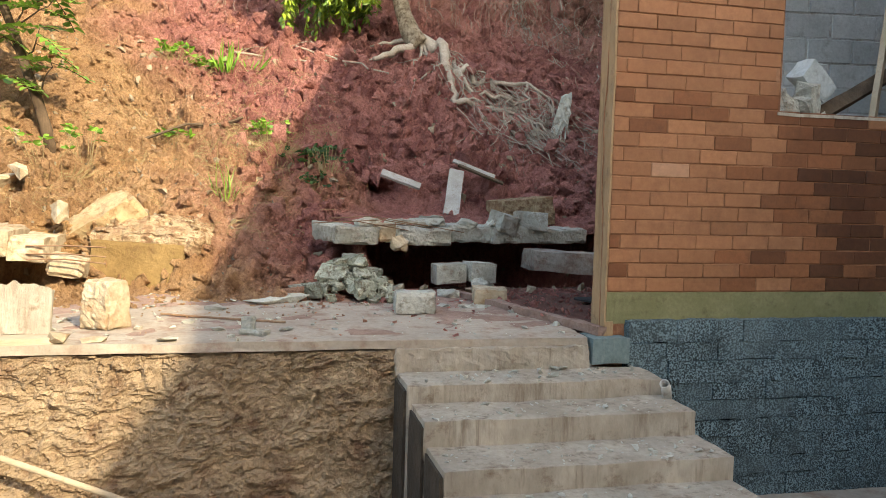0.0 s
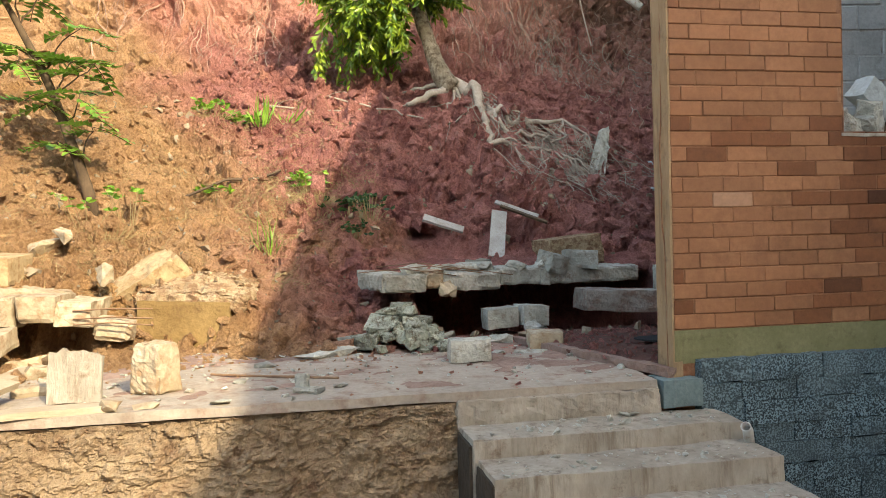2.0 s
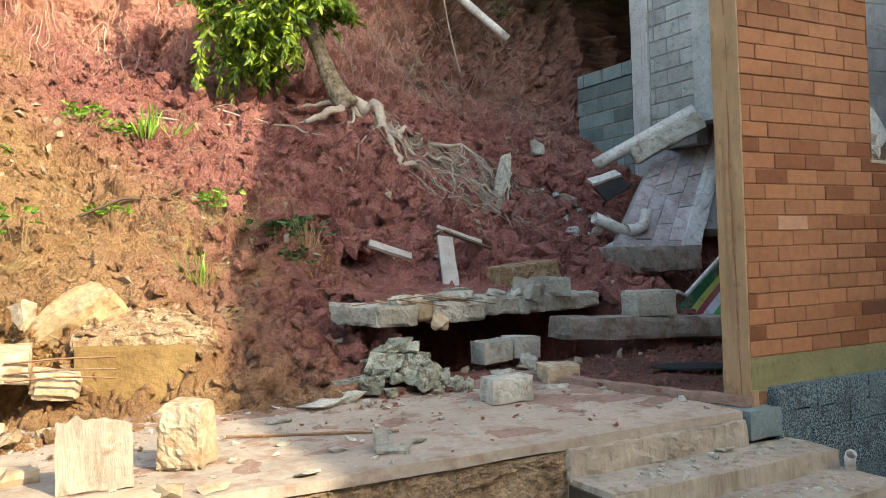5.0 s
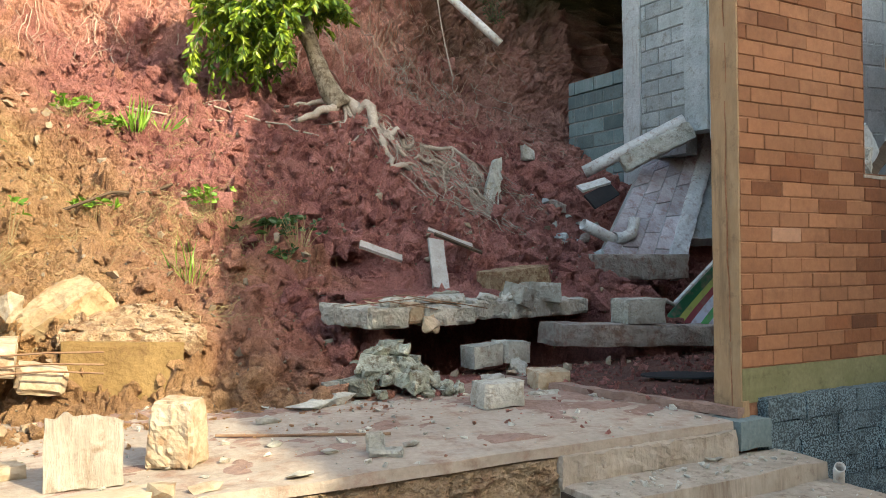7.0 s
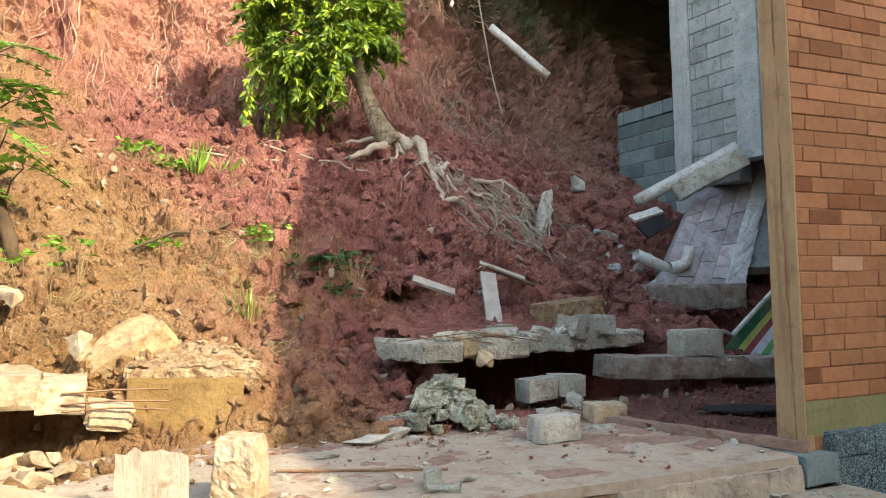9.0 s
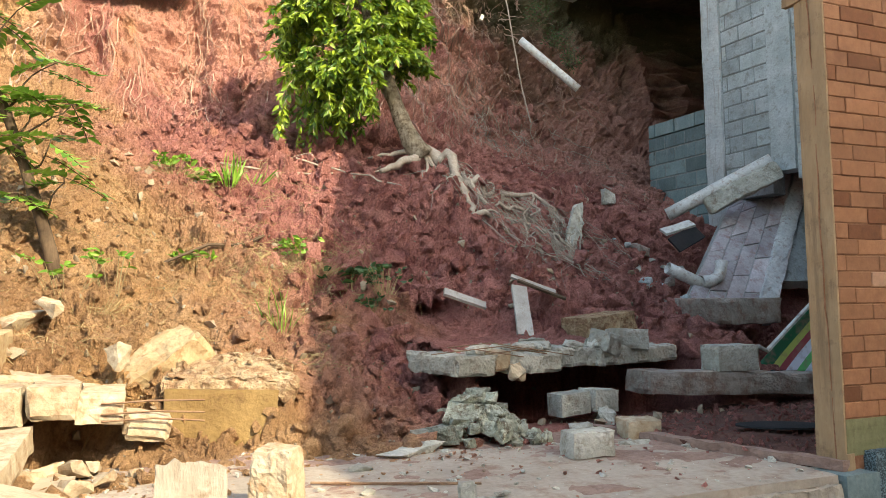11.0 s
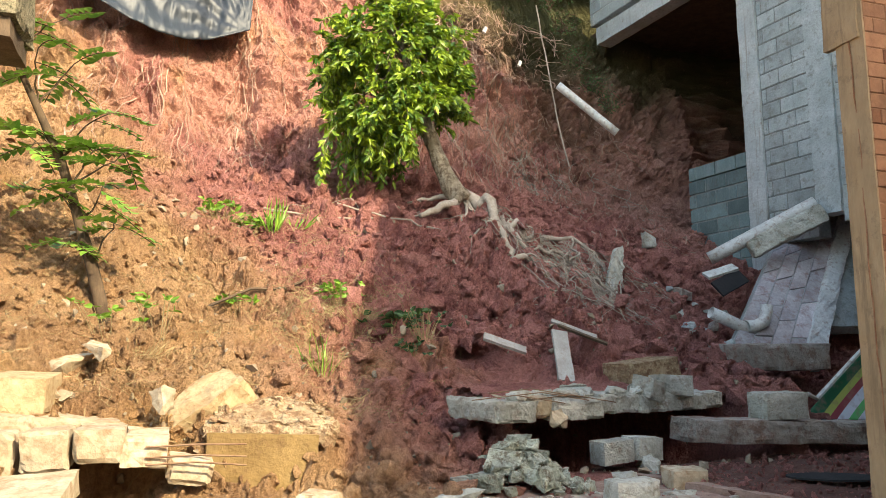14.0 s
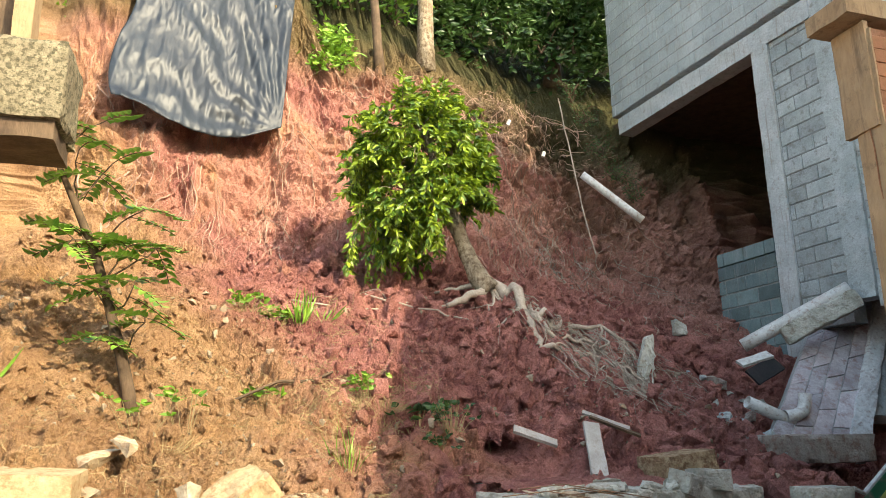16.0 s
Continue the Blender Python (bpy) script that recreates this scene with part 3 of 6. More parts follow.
def clods():
    """Loose lumps of clay all over the slide."""
    rng = random.Random(5)
    kinds = []
    for k in range(10):
        bm = chunk(40 + k, 1, rng.uniform(0.6, 1), rng.uniform(0.5, 0.9), 0.06, 1, 12)
        kinds.append(([v.co.copy() for v in bm.verts], [[v.index for v in f.verts] for f in (bm.verts.index_update() or bm.faces)]))
        bm.free()
    vs, fs = [], []
    for k in range(17000):
        x = rng.uniform(-6, 5.5)
        y0 = 1.55 + 6.9 * rng.random() ** 1.3
        if rng.random() < 0.14:
            x, y0 = (rng.uniform(-3.3, -0.7), rng.uniform(7.8, 9.25)) if rng.random() < 0.45 else (rng.uniform(1.8, 6.5), rng.uniform(7.6, 9.9))
        p = hill(x, y0)
        if noise.noise(p * 0.9) < rng.uniform(-0.8, -0.05):
            continue
        if -1.2 < x < 1.25 and p.y < 3.2 and p.z < 0.35:
            continue
        s = 0.018 + 0.05 * rng.random() ** 3 + (0.11 * rng.random() ** 4 if x > -2.3 else 0.05 * rng.random() ** 5)
        if k > 16300:
            if p.y < 3.6 or x < -1.9:
                continue
            s = 0.06 + 0.12 * rng.random() ** 2
        m = Matrix.Translation(p + Vector((0, 0, s * 0.15))) @ Euler([rng.uniform(0, 6.3) for _ in range(3)]).to_matrix().to_4x4() @ Matrix.Scale(s * 1.6, 4)
        kv, kf = kinds[rng.randrange(10)]
        o = len(vs)
        vs += [m @ v for v in kv]
        fs += [[o + i for i in f] for f in kf]
    me = bpy.data.meshes.new("clods")
    me.from_pydata(vs, [], fs)
    me.materials.append(SOIL)
    tagged(new("clods", me), "loose lumps of red clay strewn over the slide", "clay lumps", kind="stuff")


clods()


def pebbles():
    rng = random.Random(15)
    vs, fs = [], []
    bm = chunk(150, 1, 0.8, 0.6, 0.02, 0, 10)
    bm.verts.index_update()
    kv, kf = [v.co.copy() for v in bm.verts], [[v.index for v in f.verts] for f in bm.faces]
    bm.free()
    for _ in range(1700):
        x = rng.uniform(-5.8, 3.0)
        p = hill(x, 1.6 + 5.0 * rng.random() ** 1.2)
        s = 0.015 + 0.06 * rng.random() ** 5
        m = Matrix.Translation(p + Vector((0, 0, s * 0.3))) @ Euler([rng.uniform(0, 6.3) for _ in range(3)]).to_matrix().to_4x4() @ Matrix.Scale(s * 1.5, 4)
        o = len(vs)
        vs += [m @ v for v in kv]
        fs += [[o + i for i in f] for f in kf]
    me = bpy.data.meshes.new("pebbles")
    me.from_pydata(vs, [], fs)
    me.materials.append(PEBBLE)
    tagged(new("pebbles", me), "pale stones scattered through the clay", "pebbles", kind="stuff")


pebbles()


# ---- terrace, retaining wall and steps ----
def terrace():
    bm = rough_box((-9.0, -0.062, -0.05), (-0.135, 2.1, 0.0), 0.05, 0.010, 2, 7.0, 0.012)
    return solo("terrace_floor", bm, CONCRETE, "dusty concrete terrace floor strewn with red soil", "terrace", kind="structure")


def retaining_wall():
    bm = bmesh.new()
    nx, nz = 560, 110
    g = []
    for j in range(nz + 1):
        z = GROUND_Z + (1.0 + 0.01) * j / nz
        row = []
        for i in range(nx + 1):
            x = -6.2 + (6.2 - 0.13) * i / nx
            q = Vector((x * 4.6, 4, z * 4.0))
            w = Vector((x * 3.2, 4, z * 6.5)) + noise.noise_vector(Vector((x * 6, 1, z * 6))) * 0.5
            coat = noise.fractal(w, 0.7, 2.1, 4)
            coat2 = noise.fractal(w * 2.6 + Vector((5, 0, 3)), 0.6, 2.1, 4)
            y = -0.022 - 0.016 * ease(-0.05, 0.12, coat) - 0.015 * ease(0.0, 0.16, coat2) - 0.012 * noise.fractal(q * 3.4, 0.5, 2.2, 4) - 0.012 * ease(0.25, 0.4, coat)
            row.append(bm.verts.new((x, y, z)))
        g.append(row)
    for j in range(nz):
        for i in range(nx):
            bm.faces.new((g[j][i], g[j][i + 1], g[j + 1][i + 1], g[j + 1][i]))
    ext = bmesh.ops.extrude_face_region(bm, geom=bm.faces[:])
    for v in ext["geom"]:
        if isinstance(v, bmesh.types.BMVert):
            v.co.y = 0.25
    bmesh.ops.recalc_face_normals(bm, faces=bm.faces)
    return solo("wall_terrace", bm, ROUGHCAST, "rough cement render on the low retaining wall", "wall", kind="structure")


def steps():
    top = thing("stairs", "worn concrete stairs up to the terrace", "stairs", kind="structure", at=(-0.55, -0.9, GROUND_Z))
    edges = ((-0.075, -0.39, -0.185, -1.33), (-0.39, -0.74, -0.285, -1.30), (-0.74, -1.09, -0.415, -1.28), (-1.09, -1.42, -0.53, -1.28), (-1.42, -1.75, -0.66, -1.28), (-1.75, -2.08, -0.79, -1.28), (-2.08, -2.41, -0.92, -1.28))
    for k, (y1, y0, z, x0) in enumerate(edges):
        bm = rough_box((x0, y0, GROUND_Z), (0.2 + 0.006 * (k % 3), y1 + (0.03 if k == 0 else 0), z), 0.055, 0.006, k + 3, 5.0, 0.012)
        part("step", bm, STEP, top)
        if k == 0:
            part("step_end", rough_box((-1.33, -0.405, -0.36), (-1.175, -0.38, -0.183), 0.04, 0.006, 21, 5.0, 0.01), STEP, top, "cracked mortar patch")
        # thin dark skin that paints the shade on this side of the step
        part("shaded_side", rough_box((x0 - 0.012, y0 + 0.01, GROUND_Z), (x0 + 0.004, y1, z - 0.03), 0.05, 0.006, k + 40, 7), SHADED_DIRT, top, "brown dirt on the stair side, darkened with its deep shade")
    return top


terrace()
retaining_wall()
steps()
riser = rough_box((-1.34, -0.088, -0.20), (-0.135, -0.03, -0.048), 0.018, 0.013, 9, 16.0, 0.02)
solo("trim", riser, STEP, "rough mortar riser under the terrace edge", "riser", kind="structure")
solo("edge_block", rough_box((-0.122, -0.092, -0.165), (0.125, 0.12, -0.004), 0.03, 0.005, 4, 9, 0.012), BLOCK_GREEN, "grey stone block ending the terrace edge", "stone block")


# ---- brick house ----
SILL, TOP, WIN_X, EAST = 1.437, 3.30, 1.148, 5.0


def brick_house():
    wall = boxes(((0.0, 0.007, GROUND_Z), (EAST, 0.19, SILL - 0.02)), ((0.0, 0.007, SILL - 0.02), (WIN_X, 0.19, TOP)), ((3.3, 0.007, SILL - 0.02), (EAST, 0.19, TOP)), ((WIN_X, 0.007, 2.75), (3.3, 0.19, TOP)))
    w = solo("wall_house", wall, JOINT, "house front clad in orange brick slips", "house wall", kind="structure")
    part("end_face", rough_box((-0.013, 0.0, -0.01), (0.0, 0.195, TOP), 0.05, 0.003, 5), POST, w, "cracked brown plaster on the wall end")
    part("beam_end", rough_box((-0.03, 0.02, 2.68), (0.006, 0.27, 3.36), 0.04, 0.006, 6, 6, 0.01), POST, w, "weathered brown beam end")
    part("crack", tube(bmesh.new(), wander(random.Random(9), (-0.014, 0.06, 0.05), (-0.014, 0.10, 3.2), 26, 0.006), 0.004, 4), JOINT, w, "long dark crack in the plaster")
    part("sill", rough_box((WIN_X - 0.01, -0.004, SILL - 0.02), (3.3, 0.2, SILL), 0.03, 0.005, 7), STEP, w, "thin mortar window sill")
    part("jamb", boxes(((WIN_X, 0.002, SILL), (WIN_X + 0.008, 0.19, 2.75))), JOINT, w)
    part("band", rough_box((0.0, 0.0, 0.07), (EAST, 0.03, 0.268), 0.05, 0.003, 8), BAND, w, "olive plaster band under the brick")
    part("corner_foot", rough_box((-0.012, -0.010, -0.02), (0.046, 0.02, 0.085), 0.03, 0.004, 10, 9), POST, w)
    part("eave", rough_box((-0.16, 0.0, 3.38), (EAST, 0.32, 3.50), 0.12, 0.008, 9), POST, w, "old brown eave board")
    return w


house = brick_house()


def pieces(parent):
    """Brick slips and the stones of the plinth, each an object on a shared mesh."""
    rng = random.Random(11)
    course, length = 0.0905, 0.262
    full = mesh_of("brick", boxes(((0.002, 0.0, 0.002), (length - 0.001, 0.03, course - 0.003)), bevel=0.004))
    full.materials.append(BRICK)
    cut = {}

    def piece(name, me, x, y, z, turn=0.0):
        ob = new(name, me)
        hang(ob, parent, pose(x, y, z, 0, turn, 0))

    z, row = 0.272, 0
    while z < TOP - 0.05:
        end = WIN_X if z + course * 0.6 > SILL else 2.7
        x = -[0.0, 0.13, 0.05, 0.19, 0.09, 0.16][row % 6] if row != 8 else 0.003
        while x < end - 0.02:
            a, b = max(x, 0.0), min(x + length, end)
            if b - a > 0.03:
                if b - a > length - 0.005:
                    me = full
                else:
                    key = round(b - a, 2)
                    if key not in cut:
                        cut[key] = mesh_of("brick", boxes(((0.002, 0.0, 0.002), (key - 0.001, 0.03, course - 0.003)), bevel=0.004))
                        cut[key].materials.append(BRICK)
                    me = cut[key]
                if row == 8 and abs(x - 0.265) < 0.01:
                    me = full.copy()
                    me.materials[0] = PALE_BRICK
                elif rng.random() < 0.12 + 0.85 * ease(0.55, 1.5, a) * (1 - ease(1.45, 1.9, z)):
                    # these crowd the lower right, mixing darker brick with deeper shade in the colour
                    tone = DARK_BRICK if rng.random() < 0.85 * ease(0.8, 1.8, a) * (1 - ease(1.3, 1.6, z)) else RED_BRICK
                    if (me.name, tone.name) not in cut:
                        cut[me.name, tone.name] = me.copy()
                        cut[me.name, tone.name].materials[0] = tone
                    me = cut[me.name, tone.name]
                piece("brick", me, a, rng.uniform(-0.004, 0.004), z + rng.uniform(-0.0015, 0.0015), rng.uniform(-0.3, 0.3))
            x += length
        z += course
        row += 1
    z, row = GROUND_Z, 0
    heights = (0.15, 0.12, 0.14, 0.11, 0.13, 0.12, 0.14, 0.12, 0.14)
    k = 1.17 / sum(heights)
    for h in heights:
        h *= k
        x = 0.045 if z > -0.03 else 0.13 - rng.uniform(0, 0.02)
        while x < 2.7:
            ln = rng.uniform(0.24, 0.5) if z < -0.03 else rng.uniform(0.5, 0.8)
            bm = rough_box((0, 0, 0), (ln - 0.003, 0.09, h - 0.003), 0.05, 0.010, rng.randrange(99), 9)
            me = mesh_of("stone", bm)
            me.materials.append(GRANITE)
            piece("stone", me, x, -0.072 + rng.uniform(-0.006, 0.006), z)
            x += ln
        z += h


# ---- unseen buildings added to shade the yard, and the yard's far side ----
def close_place():
    bm = boxes(((5.0, -22.0, GROUND_Z), (14.0, 3.4, 12.0)))
    # its top edge is leaned to put the shadow line on the slope
    for v in bm.verts:
        if v.co.z > 11 and v.co.x < 6:
            v.co.x = 4.94 - 0.0595 * (v.co.y - 2.57)
    b = solo("shade_caster", bm, PAINT, "tall plain block out of view, added to shade the yard", "house")
    # unseen wing, added to keep sky light off the right-hand bricks
    part("sky_blocker", boxes(((2.35, -7.0, GROUND_Z), (5.2, -0.12, 4.2))), PAINT, b)
    # added out of view, its height blocks low sky light from the front
    solo("wall_unseen", boxes(((-16, -10.3, GROUND_Z), (5.0, -10.0, 5.2))), PAINT, "plain unseen wall across the yard, added to cut low sky light", "wall", kind="structure")


close_place()


# ---- neighbouring block building above the slide ----
ORIGIN, LEAN = Vector((5.55, 7.28, 0)), radians(5)
SIDE = Matrix.Translation(ORIGIN) @ Matrix.Rotation(LEAN + math.pi / 2, 4, "Z")   # local x runs uphill, local z up, local y to the west


def masonry(parent, name, material, u0, u1, z0, z1, thick, course, length, m, rng, gap=0.012, ragged=0.0):
    """Blocks of a wall, each an object of its own, laid in half bond; the wall's west face is at local y = 0."""
    z, row, cache = z0, 0, {}
    while z < z1 - 0.03:
        h = min(course, z1 - z)
        x = u0 - (length / 2 if row % 2 else 0.0)
        while x < u1 - 0.01:
            a, b = max(x, u0), min(x + length, u1)
            if b - a > 0.04 and not (ragged and z > z1 - 1.2 * course and rng.random() < ragged):
                key = (round(b - a, 2), round(h, 2))
                if key not in cache:
                    cache[key] = mesh_of(name, boxes(((gap / 2, -thick, gap / 2), (key[0] - gap / 2, 0.0, key[1] - gap / 2)), bevel=0.006))
                    cache[key].materials.append(material)
                ob = new(name, cache[key])
                hang(ob, parent, m @ pose(a, rng.uniform(-0.006, 0.006), z, rng.uniform(-0.4, 0.4), 0, 0))
            x += length
        z += course
        row += 1


def block_building():
    rng = random.Random(21)
    top = thing("block_building", "unfinished grey concrete block building hanging over the slide", "building", at=(5.6, 7.3, 2.6))
    M = SIDE
    part("column", rough_box((-0.40, -0.34, 2.2), (-0.02, 0.03, 7.72), 0.09, 0.012, 31, 4, 0.02), MORTAR, top, "rough cast concrete column", M)
    part("column", rough_box((-1.78, -0.34, 2.95), (-1.34, 0.03, 9.4), 0.09, 0.008, 32, 4, 0.01), BLOCK, top, "smooth grey concrete column", M)
    part("floor_beam", rough_box((-1.34, -0.34, 7.72), (4.05, 0.03, 8.1), 0.1, 0.012, 33, 4, 0.02), MORTAR, top, "stained concrete floor beam", M)
    # dark brown stands in for the black shade under the floor
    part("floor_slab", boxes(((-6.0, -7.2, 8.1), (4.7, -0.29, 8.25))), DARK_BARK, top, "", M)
    infill = part("infill_wall", boxes(((-1.34, -0.26, 2.62), (-0.40, -0.012, 7.72))), JOINT_GREY, top, "mortar joints of the infill wall", M)
    masonry(infill, "block", BLOCK, -1.335, -0.405, 2.62, 7.7, 0.12, 0.262, 0.55, M, rng, 0.022)
    up = part("upper_wall", boxes(((-1.34, -0.28, 8.25), (4.3, -0.012, 12.4))), MORTAR, top, "thin skim over the block wall", M)
    masonry(up, "block", SKIM, -1.335, 4.3, 8.25, 12.4, 0.12, 0.262, 0.55, M, rng, 0.016)
    low = part("low_wall", boxes(((0.0, -0.24, 2.2), (1.38, -0.014, 4.0))), JOINT_GREY, top, "joints of the damp low wall", M)
    masonry(low, "block", BLOCK_GREEN, 0.0, 1.42, 2.2, 4.3, 0.2, 0.262, 0.50, M, rng, 0.024, 0.35)
    part("back_wall", rough_box((-6.0, -7.2, 2.0), (4.6, -7.0, 8.1), 0.2, 0.18, 31, 1.2), SOIL, top, "", M)
    part("rear_wall", rough_box((4.3, -7.0, 2.0), (4.6, -0.3, 8.1), 0.18, 0.18, 32, 1.2), SOIL, top, "", M)
    # unseen closing wall, added to keep sky light out of the inside
    part("end_closure", boxes(((-6.0, -7.0, 2.0), (-5.8, -0.3, 9.4))), MORTAR, top, "", M)
    near = part("near_wall", boxes(((-6.0, -0.3, 2.8), (-1.78, -0.02, 9.4))), MORTAR, top, "", M)
    masonry(near, "block", BLOCK, -3.3, -1.79, 2.8, 9.4, 0.12, 0.262, 0.55, M, rng, 0.02)
    return top


block_building()


def oriented(a, b, up_hint=(0, 0, 1)):
    """A pose at a whose x axis runs to b."""
    a, b = Vector(a), Vector(b)
    x = (b - a).normalized()
    z = Vector(up_hint)
    y = z.cross(x).normalized()
    z = x.cross(y)
    return Matrix.Translation(a) @ Matrix((x, y, z)).transposed().to_4x4(), (b - a).length


def plate(corner, along, up):
    """A pose with x from corner towards along and y towards up, z out of the plate."""
    c, x, y = Vector(corner), Vector(along) - Vector(corner), Vector(up) - Vector(corner)
    w, h = x.length, y.length
    x = x.normalized()
    y = (y - x * y.dot(x)).normalized()
    return Matrix.Translation(c) @ Matrix((x, y, x.cross(y))).transposed().to_4x4(), w, h


def sheared(bm, c, x, y, lift):
    """Lays a flat build (x along, y up the plate, z out of it) onto a slanting plate."""
    c, x, y = Vector(c), Vector(x), Vector(y)
    nrm = x.cross(y).normalized() * lift
    for v in bm.verts:
        v.co = c + x * v.co.x + y * v.co.y + nrm * v.co.z + Vector((0.05, 0, 0.24)) * v.co.x * v.co.y
    return bm


def fallen_wall():
    """The tilted slab of block wall, with its concrete edge strip."""
    rng = random.Random(8)
    c, x, y = (3.46, 5.44, 0.94), (1.0, -0.09, -0.12), (0.77, 0.465, 0.63)
    w, h = 1.15, 2.8
    top = thing("fallen_wall", "tipped slab of dusty block wall with a concrete edge", "fallen wall", at=(3.9, 5.3, 0.7))
    backing = part("mortar_bed", sheared(rough_box((0, 0, -0.2), (w, h, -0.025), 0.14, 0.0), c, x, y, 1), MORTAR, top)
    k, u = 0, 0.0
    while u < w - 0.05:
        v = -0.3 * (k % 2)
        while v < h:
            a, b = max(0, v), min(h, v + 0.6)
            if b - a > 0.05:
                ob = new("block", mesh_of("block", sheared(boxes(((u + 0.008, a + 0.008, -0.1), (min(u + 0.29, w) - 0.008, b - 0.008, rng.uniform(-0.014, 0.006))), bevel=0.006), c, x, y, 1)))
                ob.data.materials.append(PANEL)
                hang(ob, backing)
            v += 0.6
        u += 0.29
        k += 1
    part("edge_strip", sheared(rough_box((w - 0.02, -0.12, -0.25), (w + 0.30, h + 0.1, 0.06), 0.06, 0.025, 12, 5, 0.04), c, x, y, 1), PALE_GREY, top, "crumbling concrete edge strip")
    part("block_wing", sheared(rough_box((w + 0.32, 0.5, -0.2), (w + 0.95, h, -0.02), 0.1, 0.01, 13), c, x, y, 1), BLOCK, top)
    return top


fallen_wall()

m, ln = oriented((4.66, 6.34, 2.44), (5.47, 5.64, 2.96))
solo("fallen_beam", rough_box((0, -0.14, -0.16), (ln, 0.12, 0.12), 0.03, 0.018, 14, 9, 0.04), RUBBLE, "broken concrete beam lying across the fallen wall", "concrete beam", m=m)
bm = pipe([Vector((4.29, 6.80, 2.34)).lerp(Vector((5.47, 5.78, 3.11)), k / 6) for k in range(7)], 0.105, 0.008)
solo("pvc_pipe", bm, PVC, "thick white drain pipe lying beside the broken beam", "pipe", smooth=True)
bm = pipe([Vector((3.42, 5.75, 1.44)).lerp(Vector((4.05, 5.65, 1.16)), k / 3) for k in range(4)], 0.085)
solo("pvc_pipe", bm, PVC, "short dirty white drain pipe stuck in the soil", "pipe", smooth=True)
bm = pipe([(3.90, 5.62, 1.24), (4.06, 5.60, 1.25), (4.17, 5.58, 1.31), (4.22, 5.58, 1.41), (4.24, 5.58, 1.54)], 0.085)
solo("pvc_elbow", bm, PVC, "white drain pipe elbow leaning on the fallen wall", "pipe", smooth=True)

m, ln = oriented((2.62, 4.68, 0.66), (4.26, 4.64, 0.66))
solo("fallen_beam", rough_box((0, -0.12, 0), (ln, 0.5, 0.33), 0.05, 0.016, 15, 6, 0.04), DUSTY, "mud-stained concrete sill below the fallen wall", "concrete beam", m=m)
m, ln = oriented((0.22, 2.05, 0.20), (2.75, 2.0, 0.07))
solo("fallen_beam", rough_box((0, -0.05, 0), (ln, 0.30, 0.185), 0.035, 0.014, 16, 7, 0.04), DUSTY, "long grey concrete beam lying across the soil", "concrete beam", m=m)
solo("post_stub", rough_box((2.0, 1.75, 0.0), (2.3, 1.95, 0.28), 0.05, 0.01, 17), RUBBLE, "low concrete stub beside the long beam", "concrete stub")


def side_debris():
    """Broken stones and clods caught between the slide and the fallen wall."""
    rng = random.Random(93)
    rows = [(3.56, 6.55, 0.36, 0.24, 0.24, 20), (3.85, 7.75, 0.34, 0.24, 0.30, 50), (2.95, 5.4, 0.26, 0.2, 0.16, 80), (3.2, 5.6, 0.3, 0.22, 0.2, 10), (3.45, 5.75, 0.28, 0.2, 0.18, 130), (2.7, 5.3, 0.2, 0.18, 0.14, 40),
            (3.75, 6.2, 0.3, 0.22, 0.2, 75), (4.0, 6.3, 0.24, 0.2, 0.2, 15), (3.3, 5.2, 0.34, 0.2, 0.12, 5), (3.6, 5.35, 0.2, 0.16, 0.12, 60)]
    for k in range(26):
        rows.append((rng.uniform(2.5, 4.1), rng.uniform(5.0, 6.6), rng.uniform(0.06, 0.16), rng.uniform(0.06, 0.14), rng.uniform(0.05, 0.12), rng.uniform(0, 360)))
    for k, (x, y, sx, sy, sz, turn) in enumerate(rows):
        solo("rubble_stone", chunk(700 + k, sx, sy, sz, sz * 0.06, 3, 13), (DUSTY, RUBBLE, BLOCK)[k % 3], "dusty broken stone caught beside the fallen wall", "rubble", "debris beside the fallen wall",
             m=pose(x, y, surface_z(x, y) + sz * 0.42, 0, 0, turn))


side_debris()


